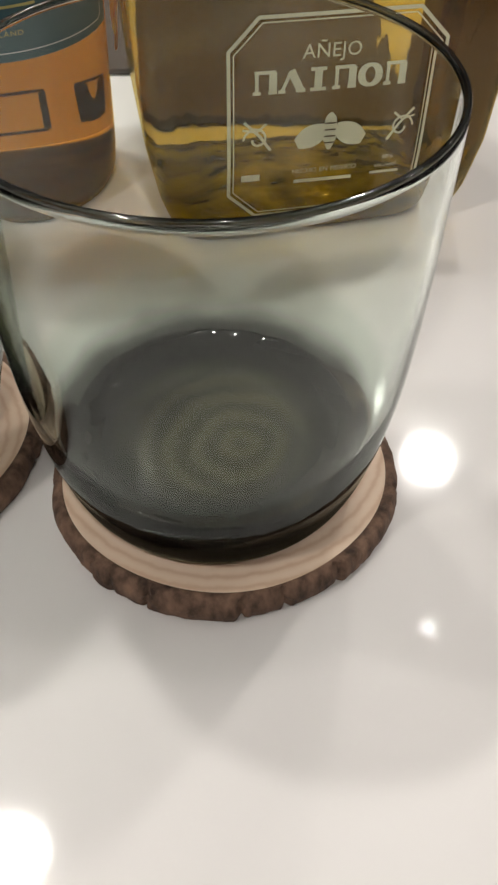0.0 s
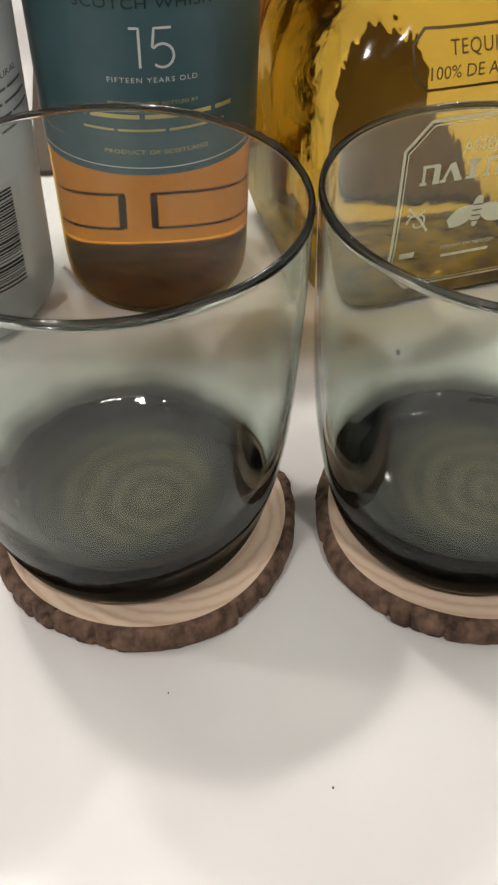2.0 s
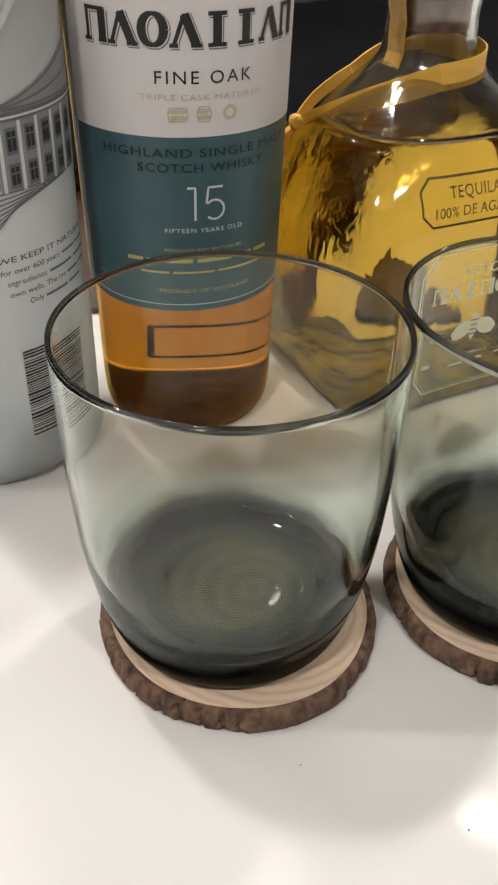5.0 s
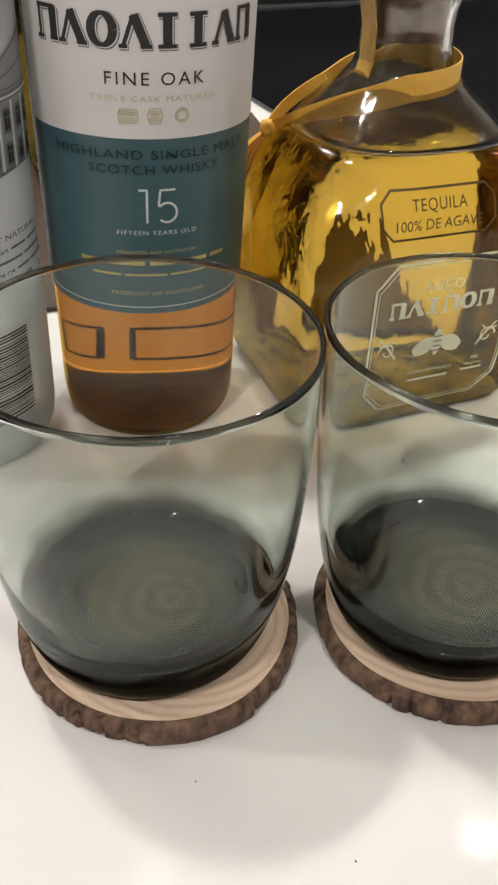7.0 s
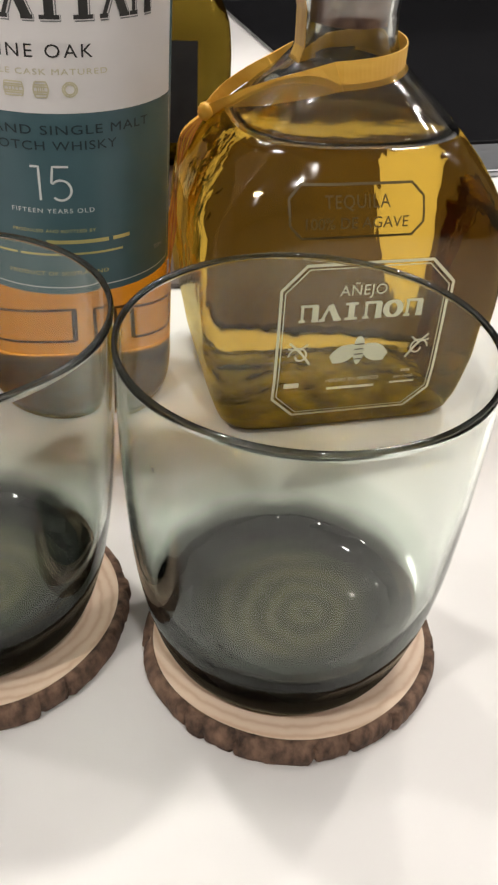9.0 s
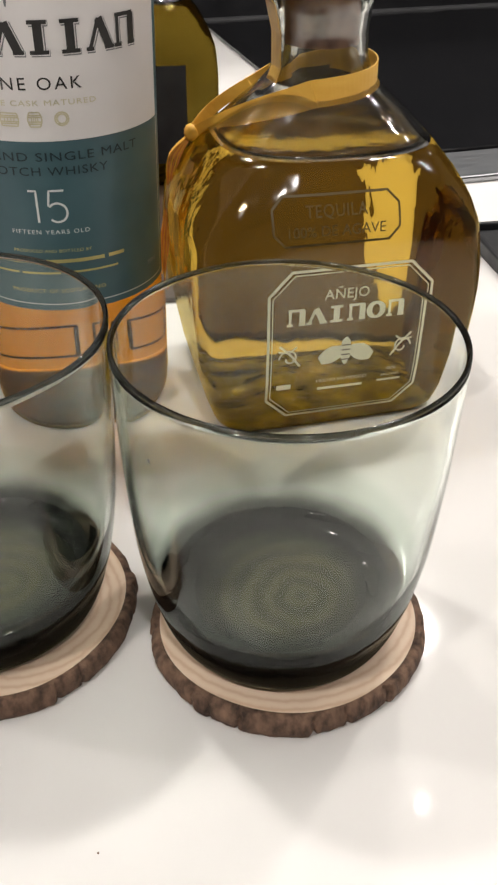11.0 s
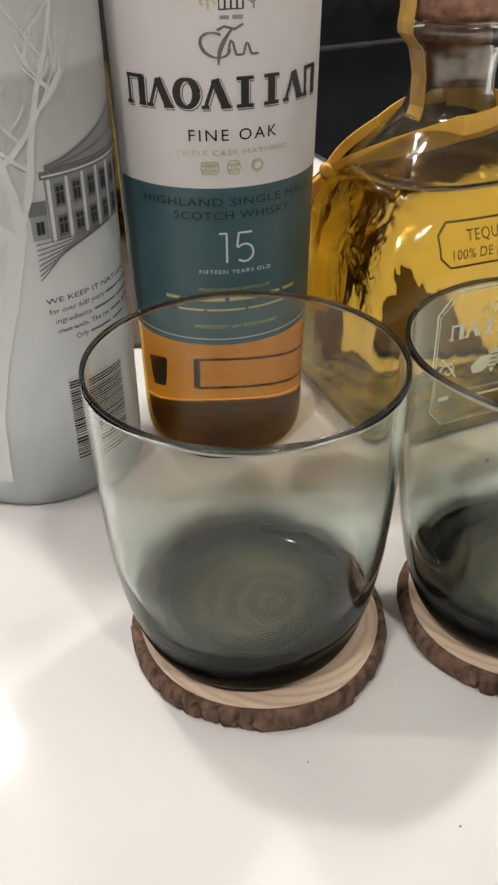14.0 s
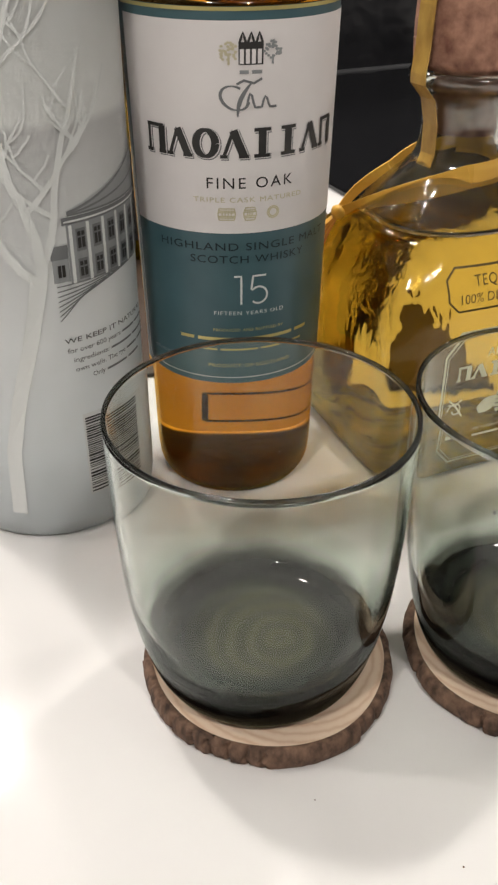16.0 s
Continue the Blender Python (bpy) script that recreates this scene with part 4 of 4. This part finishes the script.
seal = [(-0.0245, 0.0, 0.205), (-0.0258, 0.0, 0.195), (-0.0262, 0.0, 0.180), (-0.0272, 0.0, 0.170), (-0.0270, 0.0, 0.166), (-0.0215, 0.0, 0.160), (-0.0190, 0.0, 0.150), (-0.0188, 0.0, 0.138), (-0.0205, 0.0, 0.133)]
part("seal_strip", rings("seal_strip", [[(x0, 0.0005 + dy, z0), (x0 - 0.0004, 0.0005 + dy, z0), (x0 * 0.95 - 0.0004, -0.0085 + dy, z0), (x0 * 0.95, -0.0085 + dy, z0)] for x0, dy, z0 in seal], seal_gold, smooth=False), teq, "orange paper seal strip")
for k in range(6):
    spread = (k - 2.5) / 2.5
    kx, ky, kz = knot
    tail = [(kx, ky, kz), (kx - 0.0055 - 0.0008 * k % 2, ky + 0.002 + 0.0015 * spread, kz - 0.010), (kx - 0.0100, ky + 0.004 + 0.0035 * spread, kz - 0.026), (kx - 0.0125 - 0.0006 * spread, ky + 0.006 + 0.006 * spread, kz - 0.047), (kx - 0.0140, ky + 0.007 + 0.008 * spread, kz - 0.066 + 0.010 * abs(spread) - 0.003 * (k % 3))]
    tail = fine_path(tail)
    ribbon_strip("ribbon_tail", tail, [0.0026 + 0.0022 * math.sin(math.pi * i / (len(tail) - 1)) for i in range(len(tail))], ribbon_orange if k % 2 else ribbon_rust, teq, up=Vector((0.3, 1, 0.15)))
part("tag", box("tag", -0.0680, -0.0672, 0.036, 0.056, 0.072, 0.104, tag_paper, 0.0002), teq, "small pink paper tag")


# ---- crumbs on the worktop ----
for cx, cy, size, seed in ((-0.0990, 0.1120, 0.00026, 1), (-0.0640, 0.0815, 0.00032, 2)):
    bm = bmesh.new()
    bmesh.ops.create_icosphere(bm, subdivisions=2, radius=size)
    for v in bm.verts:
        v.co *= 1 + 0.35 * noise.noise(v.co * 1800 + Vector((seed, 0, 0)))
        v.co.z = v.co.z * 0.5 + size * 0.42
    me = bpy.data.meshes.new("crumb")
    bm.to_mesh(me)
    bm.free()
    me.materials.append(bark)
    crumb = new("crumb", me)
    crumb.matrix_basis = pose(cx, cy, 0)
    tagged(crumb, "tiny dark crumb lying on the white worktop", "crumb", "crumbs")
